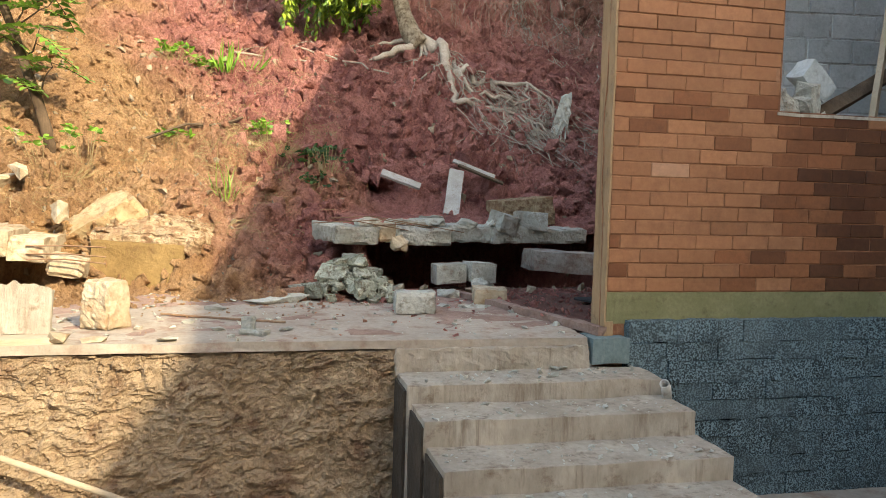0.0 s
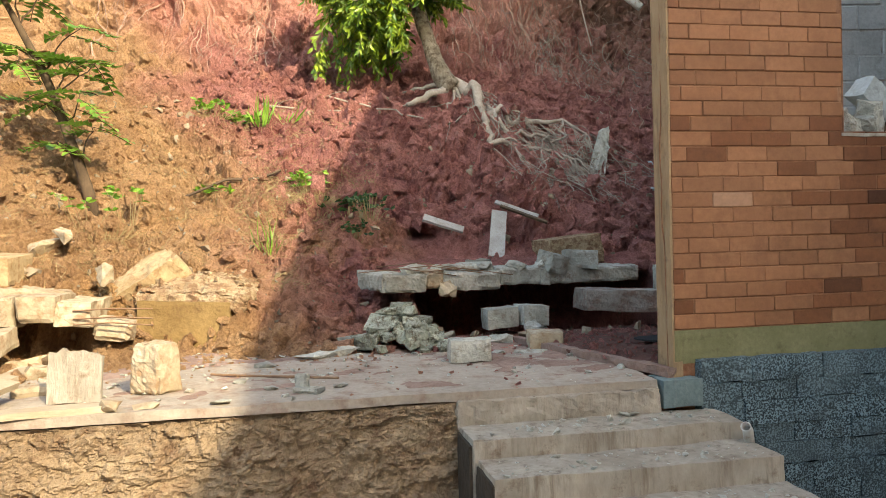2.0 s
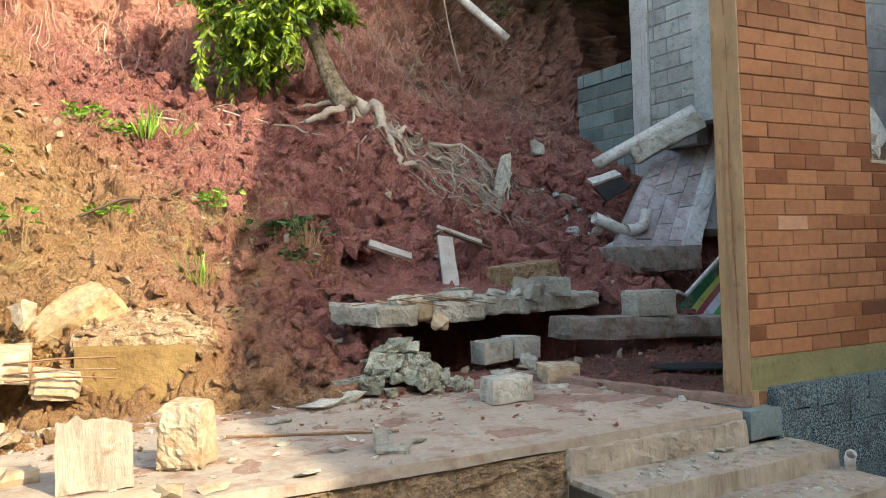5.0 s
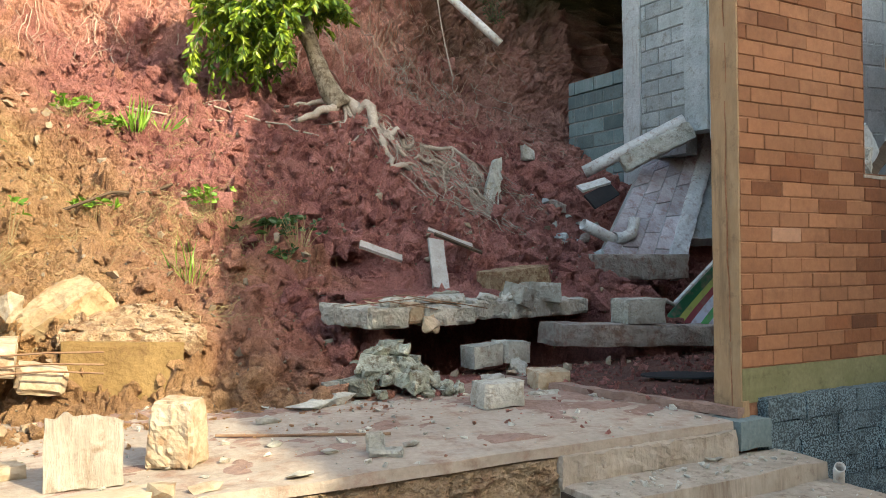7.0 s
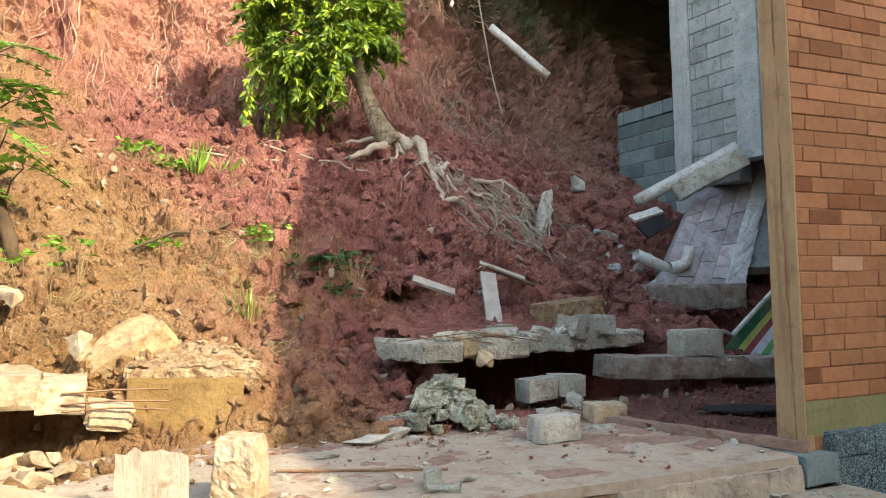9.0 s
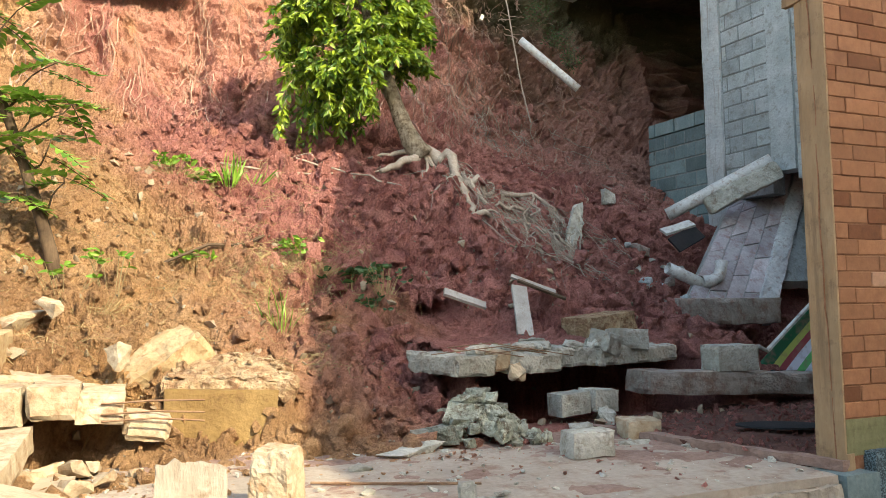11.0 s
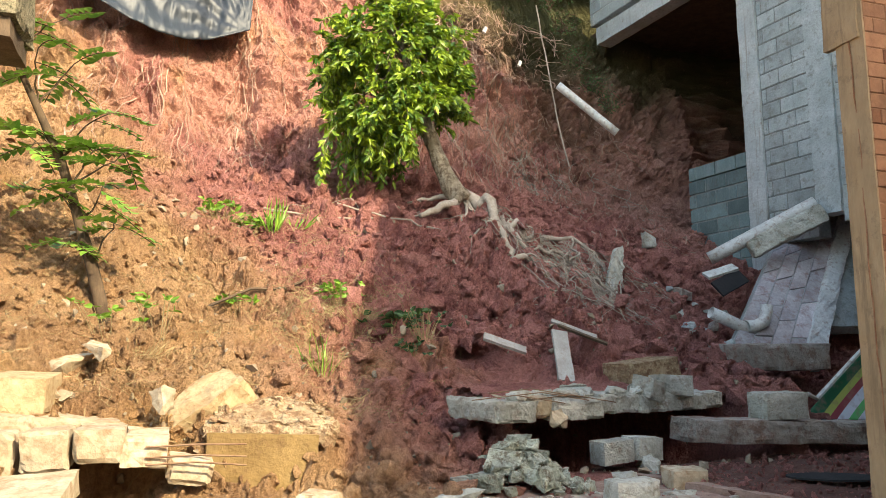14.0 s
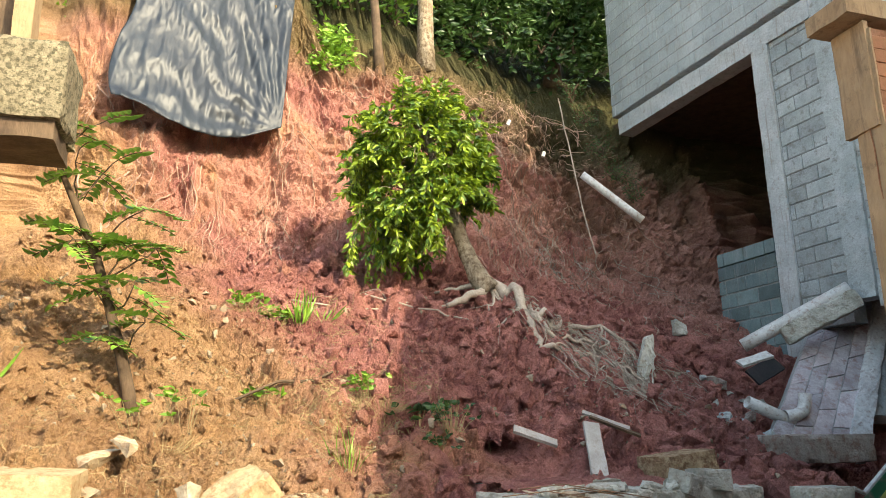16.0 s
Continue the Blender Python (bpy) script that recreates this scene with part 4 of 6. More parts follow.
def awning():
    """Striped cloth stretched on a white frame, half buried."""
    top = thing("striped_lounger", "striped garden lounger with a white frame lying on the beam", "lounger", at=(2.2, 2.4, 0.26))
    bm = bmesh.new()
    a, b, c, d = Vector((1.80, 2.5, 0.29)), Vector((3.2, 2.4, 0.21)), Vector((3.3, 2.75, 1.27)), Vector((1.9, 2.55, 0.36))
    uv = bm.loops.layers.uv.new("cloth")
    n, g = 14, {}
    for i in range(n + 1):
        for j in range(n + 1):
            p = a.lerp(b, i / n).lerp(d.lerp(c, i / n), j / n)
            p.z -= 0.03 * math.sin(math.pi * i / n) * math.sin(math.pi * j / n)
            g[i, j] = bm.verts.new(p)
    nrm = (b - a).cross(d - a).normalized()
    for i in range(n):
        for j in range(n):
            q = [(i, j), (i + 1, j), (i + 1, j + 1), (i, j + 1)]
            f = bm.faces.new([g[k] for k in q])
            for lp, (s, t) in zip(f.loops, q):
                # stripes rise across the cloth
                w = g[s, t].co - a
                lp[uv].uv = (max(0.0, min(0.999, (w.x * 0.547 - (w.z - 0.06) * 0.837) / 0.62)), t / n)
    ext = bmesh.ops.extrude_face_region(bm, geom=bm.faces[:])
    for v in ext["geom"]:
        if isinstance(v, bmesh.types.BMVert):
            v.co -= nrm * 0.006
    part("cloth", bm, STRIPES, top, "green, white and maroon striped cloth", smooth=True)
    part("frame_rail", tube(bmesh.new(), [(1.15, 2.3, 0.40), (1.75, 2.4, 0.52), (1.95, 2.5, 0.47), (3.3, 2.73, 1.29)], 0.022), PVC, top, "white painted tube")
    part("frame_rail", tube(bmesh.new(), [(1.8, 2.42, 0.29), (3.0, 2.22, 0.21)], 0.016), RUBBER, top, "dark lower rail")


awning()


# ---- the fallen slab and its rubble ----
def broken_slab():
    top = thing("fallen_slab", "broken concrete slab propped over a dark hollow", "concrete slab", at=(-0.4, 2.6, 0.4))
    M, ln = oriented((-1.52, 1.86, 0.43), (1.0, 2.60, 0.44))
    spec = ((0.0, 0.40, 0.0, 0.6, 0.0, 0.15, 22, -3), (0.38, 0.56, 0.03, 0.7, 0.02, 0.16, 23, 2), (0.55, 1.10, 0.0, 1.7, 0.0, 0.16, 24, -2), (1.08, 1.52, 0.02, 1.7, 0.02, 0.17, 25, -3), (1.5, 2.0, -0.02, 1.6, 0.01, 0.16, 26, 0), (1.97, 2.62, 0.0, 1.7, 0.0, 0.14, 27, 0))
    for x0, x1, y0, y1, z0, z1, seed, tip in spec:
        mid = Vector(((x0 + x1) / 2, (y0 + y1) / 2, (z0 + z1) / 2))
        bm = rough_box(Vector((x0, y0, z0)) - mid, Vector((x1, y1, z1)) - mid, 0.025, 0.013, seed, 11, 0.04)
        part("slab_piece", bm, RUBBLE if seed != 23 else PALE, top, "", M @ Matrix.Translation(mid) @ Euler((radians(1.5), radians(-tip), 0)).to_matrix().to_4x4())
    for k, (x, z) in enumerate(((0.15, 0.19), (0.4, 0.2), (0.7, 0.17), (0.3, 0.23))):
        part("reinforcing_bar", tube(bmesh.new(), [(x - 0.35, 0.02, z - 0.02), (x, -0.03, z), (x + 0.5, -0.01, z - 0.08)], 0.004, 5), IRON, top, "rusty bent steel bar", M)
    part("shard", chunk(29, 0.16, 0.1, 0.14, 0.01, 2), PALE, top, "ochre shard hanging at the edge", M @ pose(0.55, -0.02, 0.0))
    part("shard", chunk(30, 0.5, 0.2, 0.06, 0.01, 2), RUBBLE, top, "", M @ pose(0.85, 0.15, 0.18))
    rng = random.Random(14)
    for k in range(16):
        s = rng.uniform(0.06, 0.16)
        part("shard", chunk(500 + k, s * 1.5, s, s * 0.7, 0.01, 2), RUBBLE, top, "", M @ pose(rng.uniform(0.1, 2.4), rng.uniform(0.03, 0.3), 0.17, 0, 0, rng.uniform(0, 360)))


broken_slab()


def lumps(name, material, label, category, group, rows):
    """Rows of x, y, z, size in x, y, z, turn and seed: single broken stones resting at z."""
    for x, y, z, sx, sy, sz, turn, seed in rows:
        solo(name, chunk(seed, sx, sy, sz, min(sx, sz) * 0.05, 3, 13), material, label, category, group, m=pose(x, y, z + sz * 0.40, seed * 37 % 24 - 12 if sz > 0.05 else 0, seed * 53 % 24 - 12 if sz > 0.05 else 0, turn))


def worn_block(name, lo_size, at, turn, seed, material, label, category, tilt=(0, 0)):
    sx, sy, sz = lo_size
    return solo(name, rough_box((-sx / 2, -sy / 2, 0), (sx / 2, sy / 2, sz), 0.035, 0.006, seed, 9, 0.018), material, label, category, m=pose(*at, tilt[0], tilt[1], turn))


worn_block("concrete_block", (0.29, 0.18, 0.16), (-1.03, 0.98, 0.0), -4, 51, RUBBLE, "pale concrete block standing on the terrace", "concrete block")
worn_block("concrete_block", (0.27, 0.2, 0.17), (-0.54, 1.98, 0.10), 4, 52, RUBBLE, "grey concrete block under the fallen slab", "concrete block", (0, -3))
worn_block("concrete_block", (0.25, 0.2, 0.17), (-0.27, 2.0, 0.11), 10, 53, RUBBLE, "chipped concrete block under the fallen slab", "concrete block", (0, 4))
worn_block("concrete_block", (0.26, 0.2, 0.13), (-0.35, 1.40, 0.0), -8, 54, PALE, "muddy brown block on the terrace", "concrete block", (4, 0))
worn_block("concrete_block", (0.42, 0.26, 0.22), (1.15, 2.12, 0.35), -5, 55, RUBBLE, "square concrete block sitting on the long beam", "concrete block")
worn_block("concrete_block", (0.56, 0.4, 0.28), (0.44, 3.0, 0.56), 8, 56, CRUST, "ochre concrete block on top of the fallen slab", "concrete block", (0, -6))
worn_block("concrete_block", (0.22, 0.2, 0.17), (0.03, 2.36, 0.53), 25, 57, RUBBLE, "grey chipped block on the slab edge", "concrete block", (10, 12))
worn_block("concrete_block", (0.30, 0.22, 0.17), (0.34, 2.46, 0.54), -12, 58, RUBBLE, "grey chipped block on the slab edge", "concrete block", (-6, 4))
worn_block("concrete_block", (0.42, 0.26, 0.24), (2.75, 4.75, 0.62), -12, 59, BLOCK, "grey block half sunk in red soil", "concrete block", (8, 12))
rng = random.Random(4)
pile = []
for k in range(58):
    r = rng.random() ** 0.6
    a = rng.uniform(0, 6.28)
    x, y = -1.42 + 0.34 * r * math.cos(a), 1.78 + 0.30 * r * math.sin(a)
    s = 0.085 + 0.10 * rng.random() ** 1.6
    pile.append((x, y, 0.27 * (1 - r) ** 0.8, s * rng.uniform(1.0, 1.5), s, s * rng.uniform(0.6, 0.95), rng.uniform(0, 360), 300 + k))
for k in range(16):
    pile.append((rng.uniform(-1.3, -0.98), rng.uniform(1.45, 1.75), 0, rng.uniform(0.06, 0.14), rng.uniform(0.05, 0.1), rng.uniform(0.04, 0.1), rng.uniform(0, 360), 380 + k))
lumps("rubble_stone", HEAP, "pale green-grey lump of broken concrete in a heap", "rubble", "rubble heap below the slab", pile)
lumps("rubble_stone", RUBBLE, "grey broken lump lying on the terrace", "rubble", "loose lumps on the terrace",
      [(-0.62, 1.72, 0, 0.2, 0.14, 0.09, 20, 401), (-0.30, 1.86, 0, 0.16, 0.14, 0.18, 60, 402), (-0.22, 1.95, 0.0, 0.14, 0.12, 0.16, 10, 403), (-1.9, 1.55, 0, 0.4, 0.2, 0.08, 5, 404), (-2.1, 1.45, 0, 0.25, 0.16, 0.06, 30, 405),
       (-1.7, 1.75, 0, 0.42, 0.22, 0.14, -10, 406), (-2.42, 1.2, 0, 0.16, 0.12, 0.04, 0, 407), (-1.0, 1.95, 0.0, 0.16, 0.12, 0.1, 0, 408), (-0.05, 1.35, 0.02, 0.2, 0.13, 0.03, 0, 409), (-0.5, 1.2, 0, 0.28, 0.12, 0.03, 15, 410),
       (-0.30, 0.95, 0, 0.09, 0.07, 0.03, 0, 411), (-0.2, 0.35, 0, 0.08, 0.06, 0.035, 40, 412), (-0.75, 1.25, 0, 0.1, 0.08, 0.03, 0, 413)])
foot = rough_box((-0.075, -0.05, 0), (0.085, 0.06, 0.032), 0.015, 0.006, 77, 14, 0.02)
tip = rough_box((-0.085, -0.01, 0.0), (0.005, 0.035, 0.105), 0.015, 0.006, 78, 14, 0.025)
shift = {v: foot.verts.new((v.co.x - 0.1 * v.co.z, v.co.y + 0.15 * v.co.z, v.co.z)) for v in tip.verts}
for f in tip.faces:
    foot.faces.new([shift[v] for v in f.verts])
solo("rubble_stone", foot, RUBBLE, "bent grey fragment standing on the terrace", "rubble", m=pose(-2.14, 0.19, 0.0, 0, 0, -28))
lumps("rubble_stone", RUBBLE, "small grey stone on the terrace", "rubble", "loose lumps on the terrace", [(-1.95, 0.3, 0, 0.09, 0.07, 0.03, 0, 421), (-2.35, 0.35, 0, 0.09, 0.06, 0.025, 30, 422), (-2.55, 0.6, 0, 0.08, 0.06, 0.03, 30, 423), (-2.6, 0.02, 0, 0.12, 0.07, 0.03, 10, 424)])

# low kerb of red mud from the house corner
m, ln = oriented((-0.06, -0.03, 0.0), (-0.52, 1.75, 0.0))
solo("kerb", rough_box((0, -0.07, 0), (ln, 0.0, 0.055), 0.03, 0.010, 61, 8, 0.02), MUD_WASH, "low muddy kerb beside the house corner", "kerb", m=m)
bm = bmesh.new()
bmesh.ops.create_circle(bm, cap_ends=True, segments=28, radius=1.0, matrix=Matrix.Diagonal((0.30, 0.16, 1, 1)))
ext = bmesh.ops.extrude_face_region(bm, geom=bm.faces[:])
for v in ext["geom"]:
    if isinstance(v, bmesh.types.BMVert):
        v.co.z += 0.012
mf = rough_box((-0.40, -0.06, -0.02), (3.0, 1.9, 0.04), 0.085, 0.03, 62, 5)
for v in mf.verts:
    edge = -0.04 - 0.258 * (v.co.y + 0.28)
    v.co.x = edge + (v.co.x + 0.4) / 3.4 * (3.0 - edge)
solo("mud_floor", mf, MUD, "red mud floor beside the brick house", "mud", kind="structure", m=pose(0.0, 0.25, 0))
rngm = random.Random(19)
vs, fs = [], []
bmk = chunk(155, 1, 0.8, 0.7, 0.05, 1, 11)
bmk.verts.index_update()
kv, kf = [v.co.copy() for v in bmk.verts], [[v.index for v in f.verts] for f in bmk.faces]
bmk.free()
for _ in range(1100):
    x, y = rngm.uniform(-0.35, 2.6), rngm.uniform(0.35, 2.6)
    if y > 2.12 and x < 1.0 or x < -0.1 - 0.25 * y:
        continue
    s = (0.015 + 0.07 * rngm.random() ** 3) * (0.5 + 0.3 * y)
    mm = Matrix.Translation((x, y, 0.05)) @ Euler([rngm.uniform(0, 6.3) for _ in range(3)]).to_matrix().to_4x4() @ Matrix.Scale(s, 4)
    o = len(vs)
    vs += [mm @ v for v in kv]
    fs += [[o + i for i in f] for f in kf]
me = bpy.data.meshes.new("mud_clods")
me.from_pydata(vs, [], fs)
me.materials.append(SOIL)
tagged(new("mud_clods", me), "wet clods of red mud beside the brick house", "clay lumps", kind="stuff")
# black disc painting the shadow of an oval hole in the mud
solo("shadow_disc", bm, RUBBER, "black oval disc standing for a shadowed hole in the mud", "lid", m=pose(0.50, 0.95, 0.075, 0, 0, -30))


def mud_wash():
    """A thin uneven film of red mud over the back of the terrace."""
    nx, ny, verts = 110, 70, []
    for j in range(ny + 1):
        for i in range(nx + 1):
            x, y = -3.6 + 3.44 * i / nx, 0.12 + 1.96 * j / ny
            lie = 0.7 * ease(-1.5, -0.3, x) * ease(0.15, 0.9, y) + 0.75 * ease(1.15, 1.9, y) - 0.66
            z = 0.006 + 0.022 * min(0.7, lie) + 0.018 * noise.fractal(Vector((x * 3.1, y * 3.1, 2)), 0.8, 2.1, 5) + 0.006 * noise.noise(Vector((x * 19, y * 19, 0)))
            verts.append((x, y, z if 0 < i < nx and 0 < j < ny else -0.03))
    me = bpy.data.meshes.new("mud_film")
    me.from_pydata(verts, [], [(j * (nx + 1) + i, j * (nx + 1) + i + 1, (j + 1) * (nx + 1) + i + 1, (j + 1) * (nx + 1) + i) for j in range(ny) for i in range(nx)])
    me.materials.append(MUD_WASH)
    tagged(new("mud_film", me), "drying film of red mud washed over the terrace", "mud", kind="structure")


mud_wash()


def plank(a, b, width, thick, material, label, up=(0, 0, 1), seed=0):
    m, ln = oriented(a, b, up)
    solo("plank", rough_box((0, -width / 2, 0), (ln, width / 2, thick), 0.06, 0.003, seed, 7, 0.006), material, label, "plank", m=m)


plank((-0.92, 3.54, 1.06), (-0.51, 3.49, 0.92), 0.09, 0.03, WOOD, "short pale board lying on red soil", (0.1, -0.7, 0.7), 71)
plank((-0.10, 3.60, 1.11), (-0.25, 3.20, 0.64), 0.16, 0.03, WOOD, "pale board standing tilted against the soil", (0, -0.8, 0.6), 72)
plank((-0.07, 3.68, 1.17), (0.41, 3.56, 0.98), 0.035, 0.025, DARK_BARK, "thin grey board leaning on the soil", (0, -0.6, 0.8), 73)
plank((-0.11, 3.74, 1.22), (0.33, 3.62, 1.05), 0.06, 0.02, WOOD, "thin grey board leaning on the soil", (0, -0.6, 0.8), 74)
plank((3.60, 6.05, 1.96), (4.08, 5.98, 2.10), 0.17, 0.04, PVC, "white board sticking out of the soil", (0.1, -0.5, 0.85), 75)
plank((3.66, 5.9, 1.76), (4.12, 5.9, 1.98), 0.26, 0.04, RUBBER, "dark bent sheet under the white board", (0.2, -0.7, 0.6), 76)

# ---- sunny end of the terrace ----
solo("fallen_boulder", rough_box((-0.32, -0.15, -0.16), (0.30, 0.2, 0.15), 0.035, 0.03, 81, 4, 0.12), BOULDER, "big pale ochre lump of mortar on the slope", "rubble", m=pose(-3.40, 2.62, 0.53, 24, -32, 10))
footing = solo("fallen_block", rough_box((-0.36, -0.27, -0.06), (0.36, 0.3, 0.36), 0.03, 0.007, 82, 9, 0.015), OCHRE_RENDER, "square rendered footing block dug out of the slope", "concrete block", m=pose(-3.06, 2.36, 0.05, 0, 3, -6))
crust = rough_box((-0.36, -0.29, 0), (0.50, 0.40, 0.14), 0.025, 0.035, 83, 9, 0.06)
for v in crust.verts:
    if v.co.z > 0.05:
        v.co.z += 0.13 * max(0.0, 1 - ((v.co.x - 0.08) / 0.45) ** 2) * ease(-0.25, 0.2, v.co.y)
part("crust", crust, CRUST, footing, "crumbling mortar crust", pose(-3.05, 2.42, 0.34, 0, 4, -8))
rngc = random.Random(52)
for k in range(44):
    s = 0.03 + 0.07 * rngc.random() ** 2
    x, y = rngc.uniform(-0.33, 0.45), rngc.uniform(-0.27, 0.35)
    z = 0.14 + 0.13 * max(0.0, 1 - ((x - 0.08) / 0.45) ** 2) * ease(-0.25, 0.2, y)
    part("crumb", chunk(520 + k, s * 1.4, s, s * 0.8, s * 0.1, 2), CRUST, footing, "", pose(-3.05, 2.42, 0.345, 0, 4, -8) @ pose(x, y, z, 0, 0, 40 * k))


def left_slab():
    top = thing("fallen_slab", "pale broken concrete slab with steel bars sticking out", "concrete slab", at=(-4.1, 1.9, 0.3))
    for lo, hi, seed, tip in (((-3.91, 1.73, 0.28), (-3.66, 2.4, 0.46), 84, 4), ((-4.16, 1.71, 0.32), (-3.90, 2.2, 0.51), 88, 2), ((-4.43, 1.72, 0.28), (-4.18, 2.3, 0.51), 85, -3), ((-4.86, 1.78, 0.24), (-4.47, 2.4, 0.51), 89, 3), ((-5.5, 1.8, 0.22), (-4.9, 2.5, 0.50), 86, -3),
                              ((-4.9, 2.15, 0.42), (-3.95, 2.75, 0.56), 90, 5), ((-3.66, 1.76, 0.16), (-3.4, 2.0, 0.32), 87, 8)):
        mid = (Vector(lo) + Vector(hi)) / 2
        part("slab_piece", rough_box(Vector(lo) - mid, Vector(hi) - mid, 0.03, 0.014, seed, 8, 0.035), PALE, top, "", Matrix.Translation(mid) @ Euler((0, radians(tip), 0)).to_matrix().to_4x4())
    for k, z in enumerate((0.40, 0.34, 0.30)):
        part("reinforcing_bar", tube(bmesh.new(), [(-3.78, 1.72, z), (-3.5, 1.66, z + 0.01), (-3.22, 1.64, z - 0.01 * k)], 0.006, 5), IRON, top, "bent steel bar")


left_slab()
stub = rough_box((-0.10, -0.10, 0), (0.10, 0.10, 0.29), 0.016, 0.013, 91, 9, 0.03)
for v in stub.verts:
    k = ease(0.15, 0.31, v.co.z)
    v.co.x, v.co.y = v.co.x * (1 - 0.16 * k * k), v.co.y * (1 - 0.2 * k * k)
    if v.co.y < -0.07:
        v.co.y += 0.009 * noise.noise(v.co * 30) + 0.006 * noise.noise(v.co * 60)
solo("mortar_post", stub, PALE, "pale chipped mortar stub standing on the terrace", "mortar stub", m=pose(-3.01, 0.50, 0.0, 0, 2, -32))
board = rough_box((-0.145, -0.018, 0), (0.145, 0.018, 0.29), 0.012, 0.004, 92, 14, 0.008)
for v in board.verts:
    if v.co.z > 0.2:
        v.co.z += (v.co.z - 0.2) / 0.09 * (0.028 * noise.noise(Vector((v.co.x * 22, 3, 1))) - 0.03 * ease(0.05, 0.14, v.co.x))
solo("broken_board", board, OLD_BOARD, "weathered ragged board standing on edge", "board", m=pose(-3.40, 0.28, 0.0, -12, 0, -6))
worn_block("mortar_slab", (0.22, 0.16, 0.06), (-3.72, 0.62, 0.0), 15, 93, PALE, "pale broken mortar slab on the terrace", "mortar slab")
worn_block("mortar_slab", (0.95, 0.85, 0.14), (-4.60, 1.23, 0.10), -4, 95, PALE, "thick pale mortar slab on the rubble", "mortar slab", (7, -3))
worn_block("concrete_block", (0.70, 0.5, 0.22), (-4.72, 2.55, 0.60), -4, 98, BOULDER, "pale square-edged block lying on the slope", "concrete block", (4, 3))
worn_block("concrete_block", (0.20, 0.16, 0.10), (-4.35, 1.35, 0.0), 20, 99, PALE, "broken block under the mortar slab", "concrete block")
plank((-4.04, 0.86, 0.0), (-3.98, 1.52, 0.0), 0.17, 0.05, SUNWOOD, "short sawn plank beside the mortar slab", seed=97)
plank((-3.90, -0.06, 0.004), (-3.12, 0.04, 0.004), 0.13, 0.035, SUNWOOD, "pale sawn plank lying along the terrace edge", seed=96)
plank((-4.75, 0.36, 0.40), (-3.74, 0.24, 0.08), 0.34, 0.035, SUNWOOD, "broad pale board sloping down onto the terrace", seed=195)
plank((-4.60, -0.05, 0.004), (-3.98, 0.07, 0.004), 0.12, 0.04, SUNWOOD, "short pale plank end on the terrace edge", seed=196)
worn_block("mortar_slab", (0.30, 0.22, 0.30), (-4.62, 0.42, 0.0), 8, 197, PALE, "rough mortar lump propping the broad board", "mortar slab")
lumps("rubble_stone", PALE, "pale mortar lump in the sun", "rubble", "pale lumps on the terrace",
      [(-4.05, 1.75, 0, 0.2, 0.14, 0.1, 25, 461), (-3.92, 1.68, 0, 0.22, 0.15, 0.12, -20, 462), (-4.12, 1.62, 0, 0.16, 0.14, 0.08, 60, 463), (-3.98, 1.6, 0, 0.12, 0.1, 0.06, 5, 464), (-3.82, 1.75, 0, 0.12, 0.1, 0.09, 80, 465), (-3.15, -0.02, 0, 0.12, 0.1, 0.07, 0, 431), (-2.98, 0.02, 0, 0.14, 0.08, 0.04, 20, 432), (-3.9, 1.25, 0, 0.2, 0.16, 0.1, 50, 434), (-3.75, 1.3, 0, 0.14, 0.1, 0.12, 70, 435), (-3.6, 1.5, 0, 0.12, 0.1, 0.07, 70, 436), (-3.3, 1.55, 0, 0.1, 0.08, 0.05, 0, 438), (-4.15, 2.9, 0.9, 0.16, 0.3, 0.14, 30, 439), (-3.7, 2.35, 0.55, 0.12, 0.2, 0.2, 30, 440), (-4.35, 3.05, 0.75, 0.35, 0.3, 0.2, 40, 442)])
solo("steel_rod", tube(bmesh.new(), wander(random.Random(3), (-2.75, 0.95, 0.012), (-1.95, 0.55, 0.012), 6, 0.004), 0.008, 6), IRON, "thin brown rod lying on the terrace", "rod")
solo("pvc_pipe", pipe([(-4.6, -0.12, -0.30), (-3.35, -0.28, -0.52), (-2.83, -0.34, -0.72), (-2.3, -0.4, -0.95)], 0.016, 0.004, 12), SUNWOOD, "dusty pipe leaning along the retaining wall", "pipe", smooth=True)
solo("pvc_pipe", pipe([(0.185, -0.46, -0.30), (0.17, -0.47, -0.22), (0.14, -0.5, -0.19)], 0.028, 0.004, 14), PVC, "short white pipe end beside the stairs", "pipe", smooth=True)


# ---- room behind the window ----
def window_room():
    top = thing("wall_inner", "grey concrete block wall seen through the window", "wall", kind="structure", at=(3.0, 1.6, 0))
    rng = random.Random(33)
    M = Matrix.Translation((1.85, 1.55, 0)) @ Matrix.Rotation(radians(-8), 4, "Z")
    bed = part("mortar_bed", boxes(((0, 0.005, 0.0), (6, 0.2, 5.0))), MORTAR, top, "", M)
    z, row = 0.6, 0
    me = mesh_of("block", boxes(((0.006, 0, 0.006), (0.40, 0.15, 0.205)), bevel=0.006))
    me.materials.append(INNER)
    while z < 4.2:
        x = 0.0 + 0.2 * (row % 2)
        while x < 5:
            ob = new("block", me)
            hang(ob, bed, M @ pose(x, rng.uniform(-0.004, 0.004), z))
            x += 0.41
        z += 0.21
        row += 1


window_room()
worn_block("concrete_block", (0.16, 0.16, 0.30), (1.80, 0.42, 1.62), 4, 101, INNER, "broken grey block lying on the window debris", "concrete block", (6, -52))
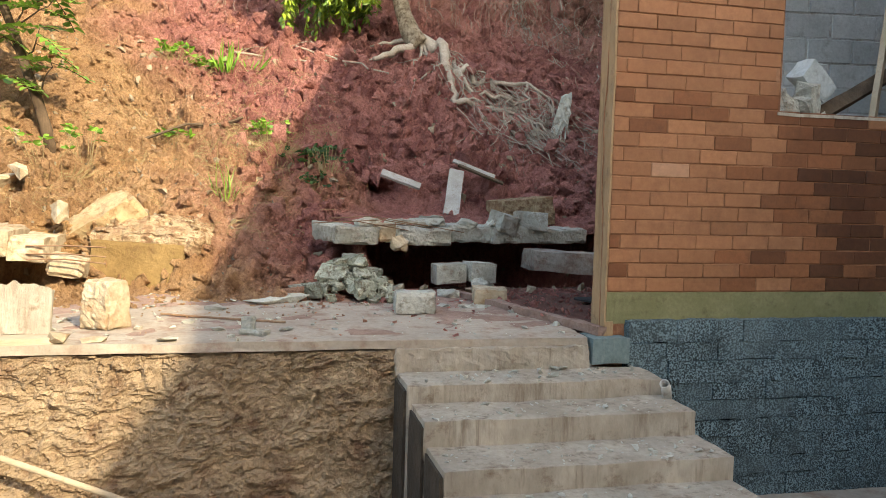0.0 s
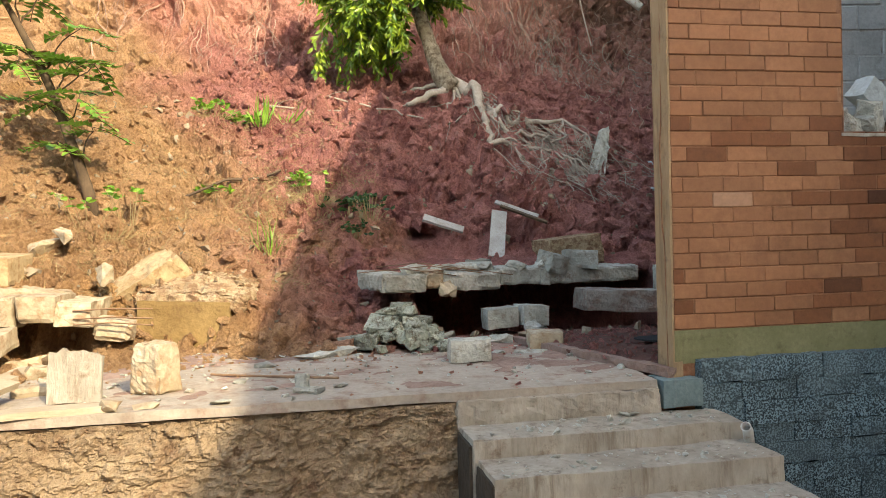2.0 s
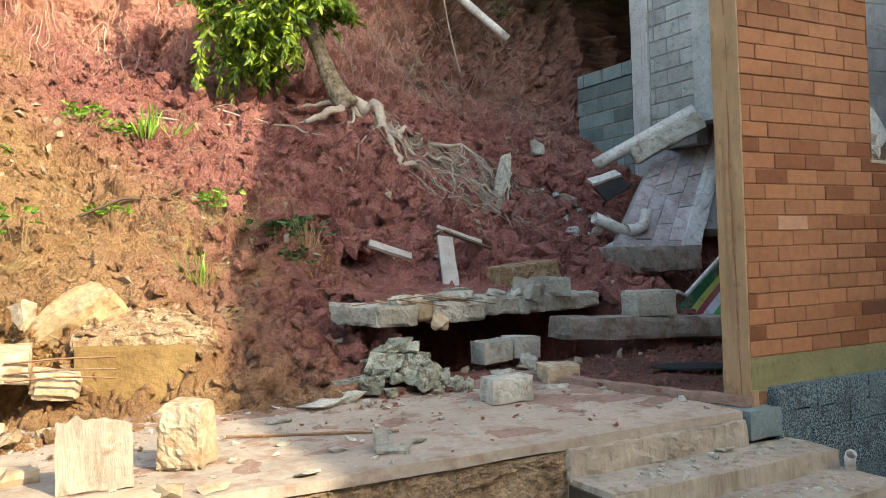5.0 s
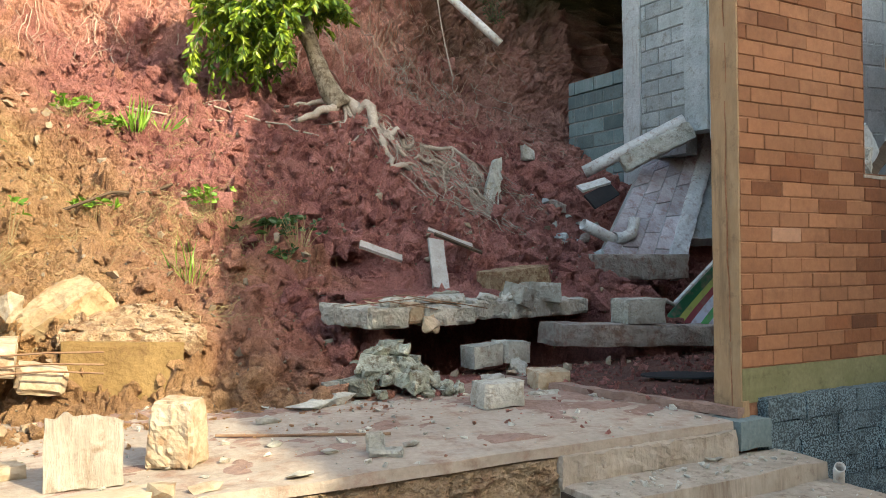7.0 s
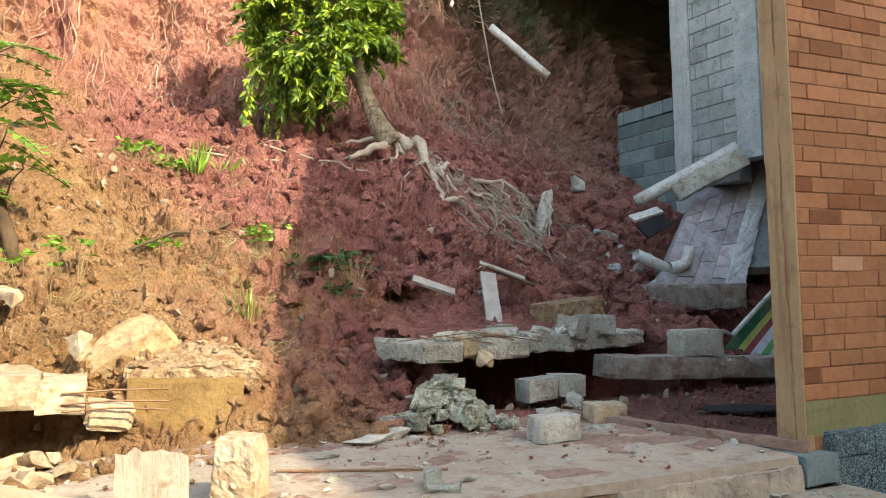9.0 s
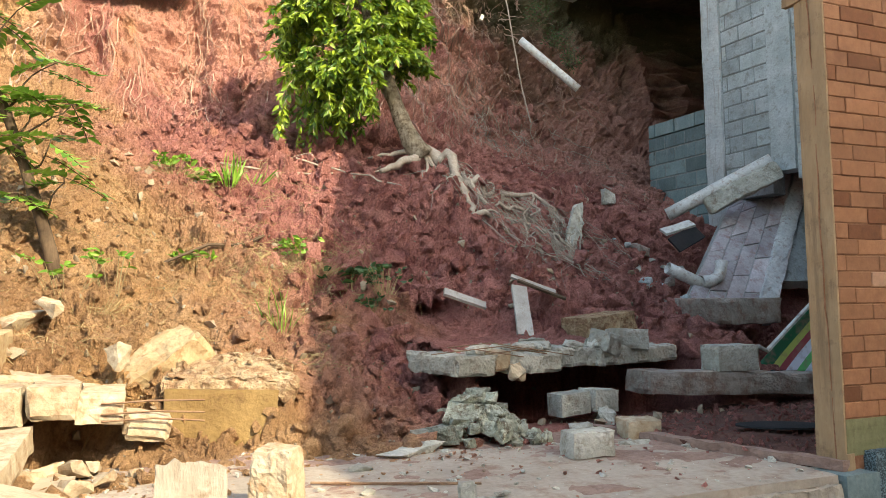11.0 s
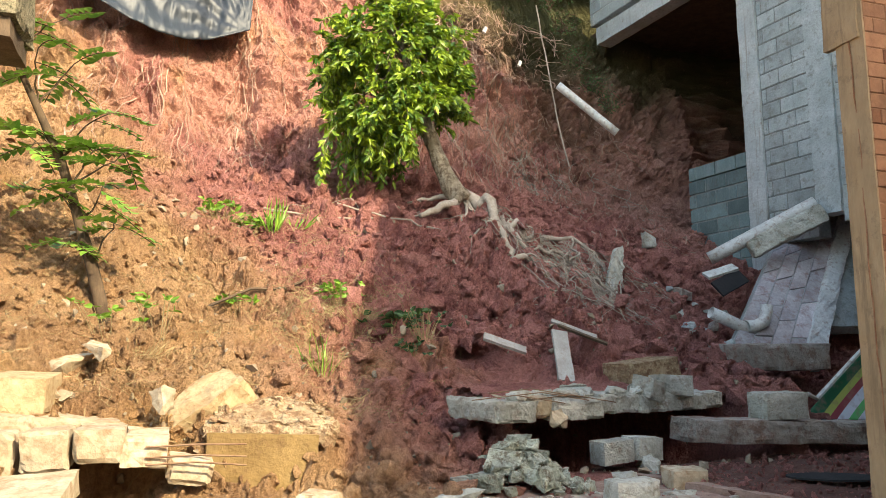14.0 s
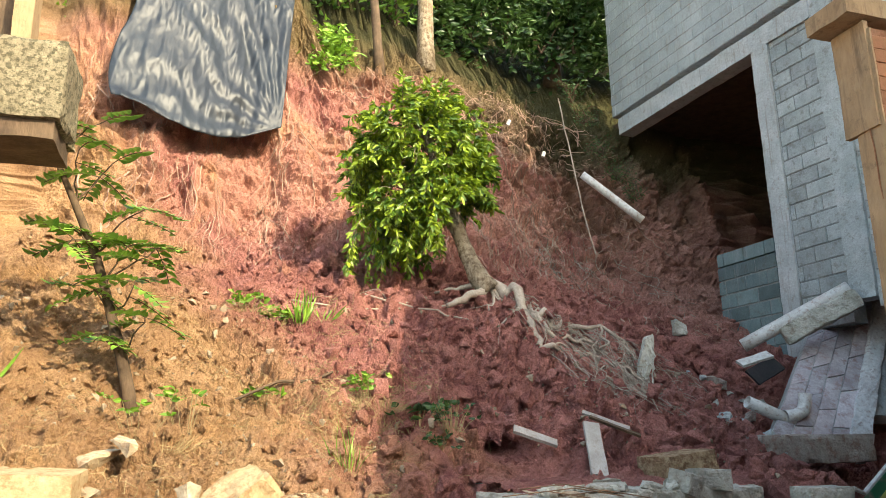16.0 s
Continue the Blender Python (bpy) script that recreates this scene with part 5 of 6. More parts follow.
lumps("rubble_stone", RUBBLE, "broken grey block fragment behind the window", "rubble", "debris behind the window", [(1.62, 0.36, 1.42, 0.2, 0.2, 0.34, 35, 457), (1.36, 0.30, 1.42, 0.16, 0.16, 0.2, 5, 458), (1.70, 0.34, 1.40, 0.16, 0.12, 0.14, 15, 459), (1.40, 0.32, 1.42, 0.24, 0.2, 0.26, 20, 451), (1.56, 0.34, 1.42, 0.24, 0.2, 0.20, 50, 452), (1.38, 0.42, 1.62, 0.14, 0.14, 0.16, 10, 456), (1.45, 0.62, 1.4, 0.3, 0.3, 0.46, 70, 453), (1.72, 0.7, 1.38, 0.34, 0.3, 0.3, 20, 454), (1.95, 0.6, 1.3, 0.5, 0.4, 0.2, 0, 455)])
solo("debris_heap", chunk(105, 1.7, 1.0, 1.4, 0.05, 4, 20), SOIL, "heap of soil and debris inside the house", "debris", m=pose(2.25, 0.8, 0.7))
plank((2.18, 0.4, 1.40), (2.62, 0.75, 2.6), 0.2, 0.04, SUNWOOD, "pale timber leaning inside the window", (0.7, -0.7, 0), 106)
plank((1.72, 0.4, 1.45), (2.6, 0.7, 1.85), 0.1, 0.05, DARK_BARK, "dark timber leaning inside the window", (0, -0.7, 0.7), 107)


# ---- plants ----
def grow_roots(bm, rng, a, way, length, r, depth, lie):
    """A crooked root that forks; lie pulls it down onto the slope."""
    pts, p, d = [Vector(a)], Vector(a), Vector(way).normalized()
    n = max(4, int(length / 0.09))
    for i in range(n):
        d = (d + Vector((rng.gauss(0, 0.27), rng.gauss(0, 0.2), rng.gauss(0, 0.2)))).normalized()
        p = p + d * length / n
        if lie:
            h = surface_z(p.x, p.y)
            p.z += (h + r * 0.6 + 0.02 - p.z) * 0.35
        pts.append(p.copy())
        if depth and i > 1 and rng.random() < 0.34:
            side = (d + Vector((rng.gauss(0, 0.55), rng.gauss(0, 0.4), rng.gauss(0, 0.3)))).normalized()
            grow_roots(bm, rng, p, side, length * rng.uniform(0.35, 0.65), r * (1 - i / n) * 0.62 + 0.002, depth - 1, lie)
    tube(bm, pts, [r * (1 - 0.8 * k / n) + 0.0015 for k in range(n + 1)], 5, cap=False)


def root_to(bm, rng, a, b, r0, r1, forks, sway=0.05):
    """A root from a to b along the soil, with forks of its own."""
    a, b = Vector(a), Vector(b)
    n = max(6, int((b - a).length / 0.1))
    pts = wander(rng, a, b, n, sway)
    for k, p in enumerate(pts):
        if k:
            p.z += (max(p.z, surface_z(p.x, p.y) + r0 * 0.5 + 0.015) - p.z) * 0.9
    tube(bm, pts, [r0 + (r1 - r0) * k / (len(pts) - 1) for k in range(len(pts))], 6, cap=False)
    d = (b - a).normalized()
    for _ in range(forks):
        p = pts[rng.randrange(1, len(pts))]
        side = d + Vector((rng.gauss(0, 0.5), rng.gauss(-0.25, 0.35), rng.gauss(0, 0.2)))
        grow_roots(bm, rng, p, side, rng.uniform(0.3, 0.9), r1 * rng.uniform(0.5, 0.9) + 0.002, 1, True)


def root_chain(bm, rng, keys, r0, r1, forks=0):
    """A root along a few bends, lying on or just over the soil."""
    pts = []
    for a, b in zip(keys, keys[1:]):
        n = max(3, int((Vector(b) - Vector(a)).length / 0.08))
        pts += wander(rng, a, b, n, 0.022)[:-1]
    pts.append(Vector(keys[-1]))
    for p in pts:
        p.z = max(p.z, surface_z(p.x, p.y) + 0.02)
    n = len(pts) - 1
    tube(bm, pts, [(r0 + (r1 - r0) * k / n) * (1 + 0.22 * noise.noise(pts[k] * 9)) for k in range(n + 1)], 7)
    for _ in range(forks):
        i = rng.randrange(n // 3, n)
        d = (pts[min(i + 2, n)] - pts[i]) + Vector((rng.gauss(0, 0.12), rng.gauss(-0.05, 0.1), rng.gauss(-0.03, 0.06)))
        grow_roots(bm, rng, pts[i], d, rng.uniform(0.35, 0.9), r1 * rng.uniform(0.5, 0.9), 2, True)
    return pts


def main_tree():
    rng = random.Random(2)
    top = thing("tree", "small leafy tree slid down the slope with bare roots", "tree", at=(-0.05, 6.55, 3.1))
    trunk = [(0.02, 6.42, 2.94), (-0.10, 6.48, 3.10), (-0.17, 6.62, 3.36), (-0.23, 6.75, 3.62), (-0.31, 6.88, 4.0), (-0.42, 7.0, 4.56), (-0.56, 7.05, 5.0), (-0.66, 7.1, 5.5), (-0.74, 7.15, 6.0)]
    bm = tube(bmesh.new(), trunk, [0.16, 0.135, 0.12, 0.11, 0.10, 0.085, 0.065, 0.045, 0.02], 12)
    bmesh.ops.subdivide_edges(bm, edges=bm.edges, cuts=2, use_grid_fill=True)
    for v in bm.verts:
        v.co += noise.noise_vector(v.co * 6) * 0.022 + noise.noise_vector(v.co * 17) * 0.010
    part("trunk", bm, BARK, top, "pale knotty trunk", smooth=True)
    rows = []

    def sprig(a, way, count):
        """A drooping twig with leaves on both sides."""
        b = a + way
        pts = wander(rng, a, b, 4, 0.02, -0.04)
        part("twig", tube(bmesh.new(), pts, [0.006, 0.005, 0.004, 0.003, 0.002], 4), BARK, top)
        for j in range(count):
            k = 0.4 + 3.59 * (j + rng.random()) / count
            i = int(k)
            p = pts[i].lerp(pts[i + 1], k - i)
            out = way.normalized() * 0.5 + Vector((rng.gauss(0, 0.6), rng.gauss(-0.15, 0.5), rng.gauss(-0.55, 0.3)))
            rows.append((p, out, rand_way(rng), rng.uniform(0.10, 0.165), rng.uniform(0.038, 0.056)))

    centre = Vector((-0.78, 7.0, 4.75))
    limbs = []
    for k in range(30):
        i = rng.randrange(4, 8)
        a = Vector(trunk[i]).lerp(Vector(trunk[i + 1]), rng.random())
        u, ang = rng.uniform(-0.95, 1.0), rng.uniform(0, 6.28)
        ring = math.sqrt(1 - u * u)
        b = centre + Vector((math.cos(ang) * ring * 1.12 - 0.12 * (1 - u), math.sin(ang) * ring * 0.85, u * 1.2)) * rng.uniform(0.7, 0.92)
        if (b - a).length < 0.25:
            continue
        pts = wander(rng, a, b, 6, 0.03, -0.12)
        part("limb", tube(bmesh.new(), pts, [0.024 - 0.003 * j for j in range(7)], 6), BARK, top)
        limbs.append(pts)
    while len(rows) < 17000:
        u = rand_way(rng) * rng.uniform(0.35, 1.0) ** 0.5
        a = Vector((-0.76 + 0.97 * u.x, 7.0 + 0.8 * u.y, 4.74 + 1.25 * u.z))
        if a.x > -0.5 - 0.25 * (4.3 - a.z) and a.z < 4.3 or noise.noise(a * 2.1) < -0.28:
            continue
        sprig(a, (a - centre) * rng.uniform(0.08, 0.2) + Vector((rng.gauss(0, 0.1), rng.gauss(-0.04, 0.1), rng.gauss(-0.08, 0.1))), rng.randrange(16, 28))
    for k in range(26):      # low hanging skirt on the uphill side
        a = Vector((rng.uniform(-1.75, -0.75), rng.uniform(6.75, 7.25), rng.uniform(3.55, 4.2)))
        sprig(a, Vector((rng.gauss(-0.05, 0.1), rng.gauss(0, 0.1), -rng.uniform(0.25, 0.55))), 15)
    me = leaf_mesh("crown", rows)
    me.materials.append(LEAF)
    ob = new("crown", me)
    hang(ob, top)
    tagged(ob, "dense glossy drooping green leaves")

    def root(keys, r0, r1, forks=0):
        bm = bmesh.new()
        pts = root_chain(bm, rng, keys, r0, r1, forks)
        part("root", bm, ROOT, top, "pale bare root spread over the soil", smooth=True)
        return pts

    stem = root([(-0.06, 6.44, 3.02), (0.12, 6.40, 3.0), (0.26, 6.19, 2.76), (0.31, 5.95, 2.46)], 0.085, 0.058, 2)
    upper = root([(0.28, 6.05, 2.55), (0.58, 5.95, 2.43), (1.05, 6.15, 2.45), (1.57, 6.3, 2.50), (1.93, 6.3, 2.30), (2.1, 6.2, 1.95)], 0.048, 0.012, 5)
    lower = root([(0.31, 5.95, 2.46), (0.31, 5.78, 2.32), (0.33, 5.53, 2.06), (0.64, 5.6, 2.02), (1.2, 5.75, 1.98), (1.6, 5.6, 1.78), (1.76, 5.45, 1.56)], 0.052, 0.012, 6)
    root([(0.18, 6.30, 2.86), (0.42, 6.1, 2.66), (0.50, 5.9, 2.42), (0.72, 5.75, 2.2), (1.3, 5.9, 2.15), (1.9, 5.95, 1.85)], 0.04, 0.01, 5)
    root([(-0.05, 6.42, 2.98), (-0.30, 6.28, 2.86), (-0.66, 6.22, 2.68)], 0.07, 0.035)
    root([(-0.08, 6.5, 3.02), (-0.35, 6.75, 3.0), (-0.62, 6.9, 2.98)], 0.045, 0.015, 2)
    root([(0.02, 6.38, 2.95), (0.0, 6.25, 2.76), (-0.12, 6.12, 2.55)], 0.028, 0.012, 1)
    root([(0.06, 6.38, 2.92), (0.12, 6.2, 2.7), (0.22, 6.05, 2.5)], 0.026, 0.012, 2)
    root([(-0.1, 6.45, 2.95), (-0.5, 6.35, 2.75), (-1.0, 6.45, 2.72), (-1.5, 6.6, 2.75)], 0.018, 0.006, 2)
    root([(0.2, 6.0, 2.5), (-0.1, 5.8, 2.35), (-0.45, 5.75, 2.25)], 0.014, 0.005, 2)
    for k in range(52):
        bm = bmesh.new()
        src = (upper, lower, lower, stem)[k % 4]
        a = src[rng.randrange(len(src) // 3, len(src) - 1)]
        u = rng.random()
        end = Vector((2.12 - 0.4 * u, 6.25 - 0.85 * u, 2.0 - 0.45 * u)) if k % 3 else Vector((rng.uniform(0.4, 1.7), rng.uniform(4.9, 5.4), 1.6))
        end += Vector((rng.gauss(0, 0.1), rng.gauss(0, 0.1), 0))
        end.z = surface_z(end.x, end.y) + 0.03
        root_to(bm, rng, a, end, rng.uniform(0.003, 0.008) if k % 7 else rng.uniform(0.013, 0.02), 0.002, 3, 0.05)
        part("root", bm, ROOT, top, "pale bare root spread over the soil", smooth=True)


main_tree()


def frond(rows, twig, rng, base, way, length, leaflets, size):
    """A feathered leaf with paired leaflets."""
    way = Vector(way).normalized()
    pts = [base + way * length * k / 5 - Vector((0, 0, 0.25 * length * (k / 5) ** 2)) for k in range(6)]
    tube(twig, pts, 0.005, 4, cap=False)
    side = way.cross(Vector((0, 0, 1))).normalized()
    for j in range(leaflets):
        k = 0.5 + 4.4 * (j + 0.5) / leaflets
        i = int(k)
        p = pts[i].lerp(pts[min(i + 1, 5)], k - i)
        for s in (-1, 1):
            w = side * s + way * 0.55 + Vector((0, 0, rng.uniform(-0.25, 0.1)))
            rows.append((p, w, way, size * rng.uniform(0.8, 1.2), size * 0.58))


def sapling():
    rng = random.Random(6)
    top = thing("sapling", "thin leaning sapling with feathery green leaves", "sapling", at=(-4.25, 4.15, 1.3))
    trunk = [(-4.20, 4.15, 1.15), (-4.25, 4.15, 1.42), (-4.33, 4.13, 1.72), (-4.42, 4.1, 2.03), (-4.52, 4.08, 2.36), (-4.60, 4.05, 2.60), (-4.80, 4.0, 3.04), (-4.96, 3.97, 3.38), (-5.05, 3.95, 3.6)]
    bm = tube(bmesh.new(), trunk, [0.068, 0.06, 0.052, 0.046, 0.042, 0.04, 0.034, 0.024, 0.014], 9)
    for v in bm.verts:
        v.co += noise.noise_vector(v.co * 9) * 0.012
    part("trunk", bm, DARK_BARK, top, "dark slender trunk", smooth=True)
    rows = []
    tips = ((4, (-4.30, 3.95, 2.72), 5), (4, (-4.10, 3.9, 2.66), 6), (5, (-4.82, 3.95, 2.66), 5), (5, (-4.22, 3.95, 3.02), 4), (3, (-4.25, 3.95, 2.38), 5), (2, (-4.46, 3.95, 1.90), 4), (7, (-4.66, 3.95, 3.80), 3), (6, (-4.80, 3.9, 3.52), 3),
            (6, (-4.52, 3.92, 3.42), 4), (3, (-4.74, 3.92, 2.30), 4), (2, (-4.15, 3.95, 2.05), 3), (7, (-5.0, 3.9, 3.75), 3), (5, (-4.95, 3.9, 2.85), 3))
    for i, tip, count in tips:
        pts = wander(rng, trunk[i], tip, 5, 0.02, -0.04)
        part("twig", tube(bmesh.new(), pts, [0.012, 0.010, 0.008, 0.007, 0.006, 0.005], 5, cap=False), DARK_BARK, top)
        for j in range(count):
            ang = 6.28 * (j + rng.random() * 0.6) / count
            bm = bmesh.new()
            frond(rows, bm, rng, pts[rng.randrange(3, 6)], (math.cos(ang), math.sin(ang) * 0.6, rng.uniform(-0.35, 0.35)), rng.uniform(0.24, 0.42), 5, 0.125)
            part("leaf_stalk", bm, DARK_BARK, top)
    me = leaf_mesh("leaves", rows)
    me.materials.append(FROND)
    ob = new("leaves", me)
    hang(ob, top)
    tagged(ob, "feathery mid-green leaflets")


sapling()


def weed(x, y0, spread, height, count, size, material, label, kind_name="weed", seed=0, blades=False):
    rng = random.Random(seed + 900)
    at = hill(x, y0)
    rows, bm = [], bmesh.new()
    for _ in range(count):
        a, r = rng.uniform(0, 6.28), spread * rng.random() ** 0.6
        foot = at + Vector((r * 0.4 * math.cos(a), r * 0.3 * math.sin(a), -0.01))
        tip = at + Vector((r * math.cos(a), r * 0.7 * math.sin(a), height * rng.uniform(0.35, 1)))
        if blades:
            rows.append((foot, tip - foot, rand_way(rng), (tip - foot).length * 1.1, size))
            continue
        tube(bm, [foot, foot.lerp(tip, 0.5) + Vector((0, 0, 0.02)), tip], 0.003, 3, cap=False)
        for _ in range(3):
            rows.append((tip, Vector((rng.gauss(0, 1), rng.gauss(0, 1), rng.uniform(-0.2, 0.5))), rand_way(rng), size * rng.uniform(0.7, 1.2), size * 0.5))
    top = thing(kind_name, label, "weed", "weeds on the slope", at=at)
    if len(bm.verts):
        tagged(part("stalk", bm, DRY, top), kind="stuff")
    else:
        bm.free()
    me = leaf_mesh("leaves", rows)
    me.materials.append(material)
    hang(new("leaves", me), top)


weed(-2.05, 4.55, 0.26, 0.24, 24, 0.08, WEED, "bright green weed rooted in the clay", seed=1)
weed(-1.85, 4.0, 0.1, 0.12, 6, 0.08, WEED, "small bright green sprout", seed=2)
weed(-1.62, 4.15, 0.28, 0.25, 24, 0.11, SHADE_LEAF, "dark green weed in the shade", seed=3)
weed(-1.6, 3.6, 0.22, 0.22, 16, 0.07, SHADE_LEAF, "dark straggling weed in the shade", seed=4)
weed(-3.05, 4.6, 0.2, 0.2, 12, 0.09, WEED, "bright green weed rooted in the clay", seed=5)
weed(-2.85, 5.9, 0.22, 0.2, 18, 0.10, WEED, "low leafy weed on the clay", seed=6)
weed(-3.2, 5.9, 0.2, 0.2, 16, 0.10, WEED, "low leafy weed on the clay", seed=7)
weed(-2.6, 5.85, 0.26, 0.42, 20, 0.03, WEED, "tuft of long strap leaves", "grass_tuft", 8, True)
weed(-2.45, 3.4, 0.28, 0.42, 14, 0.013, WEED, "tuft of thin green grass", "grass_tuft", 9, True)
weed(-4.1, 4.0, 0.3, 0.35, 9, 0.085, WEED, "leafy shoots at the foot of the sapling", seed=10)
weed(-3.75, 3.95, 0.2, 0.4, 9, 0.075, WEED, "leafy shoots at the foot of the sapling", seed=11)
weed(-5.4, 4.6, 0.4, 0.4, 22, 0.03, WEED, "tuft of dry grass", "grass_tuft", 12, True)

weed(-2.2, 4.45, 0.46, 0.16, 90, 0.004, DRY, "flattened tuft of dry straw-coloured grass", "grass_tuft", 13, True)
weed(-1.95, 4.3, 0.42, 0.15, 80, 0.004, DRY, "flattened tuft of dry straw-coloured grass", "grass_tuft", 14, True)
weed(-2.45, 3.45, 0.26, 0.26, 30, 0.004, DRY, "dry grass among green blades", "grass_tuft", 15, True)
weed(-3.1, 5.9, 0.40, 0.14, 60, 0.005, DRY, "dry grass lying on the clay", "grass_tuft", 16, True)
weed(-3.9, 3.75, 0.36, 0.18, 60, 0.004, DRY, "dry grass at the foot of the sapling", "grass_tuft", 17, True)
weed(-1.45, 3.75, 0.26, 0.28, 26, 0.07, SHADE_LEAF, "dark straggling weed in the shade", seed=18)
weed(-2.3, 6.1, 0.36, 0.26, 12, 0.022, WEED, "tuft of long strap leaves", "grass_tuft", 19, True)


def straw():
    """Dry stalks and twigs lying on the sunny slope, and hanging roots on the cut."""
    rng = random.Random(12)
    bm = bmesh.new()
    for _ in range(1500):
        x = rng.gauss(-2.3, 0.25) if rng.random() < 0.35 else rng.uniform(-5.2, -1.2)
        y0 = rng.gauss(4.5, 0.25) if x > -2.9 and rng.random() < 0.5 else rng.uniform(2.6, 6.5)
        p = hill(x, y0) + Vector((0, 0, 0.02))
        a, ln = rng.uniform(0, 6.28), rng.uniform(0.12, 0.42)
        q = p + Vector((math.cos(a) * ln, math.sin(a) * ln * 0.5, 0))
        q.z = surface_z(q.x, q.y) + rng.uniform(0.01, 0.07)
        tube(bm, wander(rng, p, q, 5, 0.03), rng.uniform(0.0009, 0.0024), 3, cap=False)
    solo("straw", bm, DRY, "dry stalks scattered over the clay", "straw", kind="stuff")
    bm = bmesh.new()
    for k in range(620):
        if k < 200:
            x, z = rng.uniform(-5.6, -0.4), rng.uniform(3.8, 7.2)
            if rng.random() < 0.4:
                x = rng.choice((-3.7, -2.7, -1.3)) + rng.gauss(0, 0.2)
        elif k < 430:
            x, z = rng.uniform(0.2, 3.0), rng.uniform(3.4, 7.3)
            if rng.random() < 0.4:
                x = rng.choice((1.2, 1.9, 2.7)) + rng.gauss(0, 0.15)
        else:
            x, z = rng.uniform(2.4, 5.4), rng.uniform(2.8, 6.3)
        n = rng.randrange(6, 14)
        drift, pts, ok = rng.gauss(0, 0.03), [], True
        for _ in range(n):
            p = face_at(x, z, rng.uniform(0.02, 0.05))
            if pts and abs(p.y - pts[-1].y) > 0.3:
                p.y = pts[-1].y - 0.02
            pts.append(p)
            drift = drift * 0.8 + rng.gauss(0, 0.022 if k < 430 else 0.05)
            x, z = x + drift, z - rng.uniform(0.05, 0.13)
        r = 0.005 + 0.010 * rng.random() ** 3
        tube(bm, pts, [r * (1 - 0.6 * j / n) for j in range(n)], 4, cap=False)
    solo("hanging_roots", bm, FINE_ROOT, "fine roots hanging down the clay cut", "roots", kind="stuff")
    bm = bmesh.new()
    for k in range(80):      # pale bundles at the end of the fan and on the crumbling side
        x, z = (rng.gauss(2.85, 0.16), rng.uniform(3.2, 4.9)) if k < 45 else (rng.uniform(3.2, 4.8), rng.uniform(3.0, 5.2))
        pts, drift = [], rng.gauss(0, 0.03)
        for _ in range(rng.randrange(9, 18)):
            p = face_at(x, z, rng.uniform(0.03, 0.09))
            if pts and abs(p.y - pts[-1].y) > 0.3:
                p.y = pts[-1].y - 0.03
            pts.append(p)
            drift = drift * 0.85 + rng.gauss(0, 0.03 if k < 45 else 0.06)
            x, z = x + drift, z - rng.uniform(0.03, 0.12)
        r = rng.uniform(0.004, 0.011)
        tube(bm, pts, [r * (1 - 0.6 * j / len(pts)) for j in range(len(pts))], 4, cap=False)
    solo("root_bundle", bm, ROOT, "pale root bundles hanging over the crumbling soil", "roots", kind="stuff")
    bm = bmesh.new()
    for k in range(130):     # twigs and dead stems caught below the rim
        x, z = rng.uniform(0.7, 4.4), rng.uniform(6.4, 8.3)
        a, b = face_at(x, z, 0.05), face_at(x + rng.gauss(0.15, 0.3), z - rng.uniform(-0.1, 0.45), rng.uniform(0.05, 0.2))
        if (a - b).length < 0.9:
            tube(bm, wander(rng, a, b, 6, 0.03), 0.004 + 0.011 * rng.random() ** 3, 4, cap=False)
    solo("dead_twigs", bm, FINE_ROOT, "dead twigs and stems caught below the rim", "twigs", kind="stuff")
    bm = bmesh.new()
    for _ in range(90):
        x = rng.gauss(1.1, 0.5)
        y0 = rng.uniform(4.8, 6.4)
        p = hill(x, y0) + Vector((0, 0, 0.03))
        q = p + Vector((rng.uniform(0.0, 0.7), -rng.uniform(0.1, 0.6), 0))
        q.z = surface_z(q.x, q.y) + 0.03
        tube(bm, wander(rng, p, q, 5, 0.025), rng.uniform(0.003, 0.008), 4, cap=False)
    solo("root_tangle", bm, ROOT, "tangle of thin pale roots over the soil", "roots", kind="stuff")
    tw = [((-3.35, 4.55), (-2.35, 4.95), 0.016), ((-1.3, 6.2), (-2.6, 6.6), 0.012), ((-0.5, 5.9), (-1.7, 6.5), 0.012)]
    for (x0, a0), (x1, a1), r in tw:
        a, b = hill(x0, a0) + Vector((0, 0, 0.05)), hill(x1, a1) + Vector((0, 0, 0.05))
        solo("branch", tube(bmesh.new(), wander(rng, a, b, 8, 0.03), r, 5), DARK_BARK if x0 < -3 else ROOT, "crooked bare branch lying on the clay", "branch")


straw()
solo("mortar_shard", chunk(110, 0.26, 0.14, 0.85, 0.025, 3, 10), RUBBLE, "pale pointed mortar shard standing among the roots", "rubble", m=pose(1.88, 5.75, 1.92, 0, 8, 0))


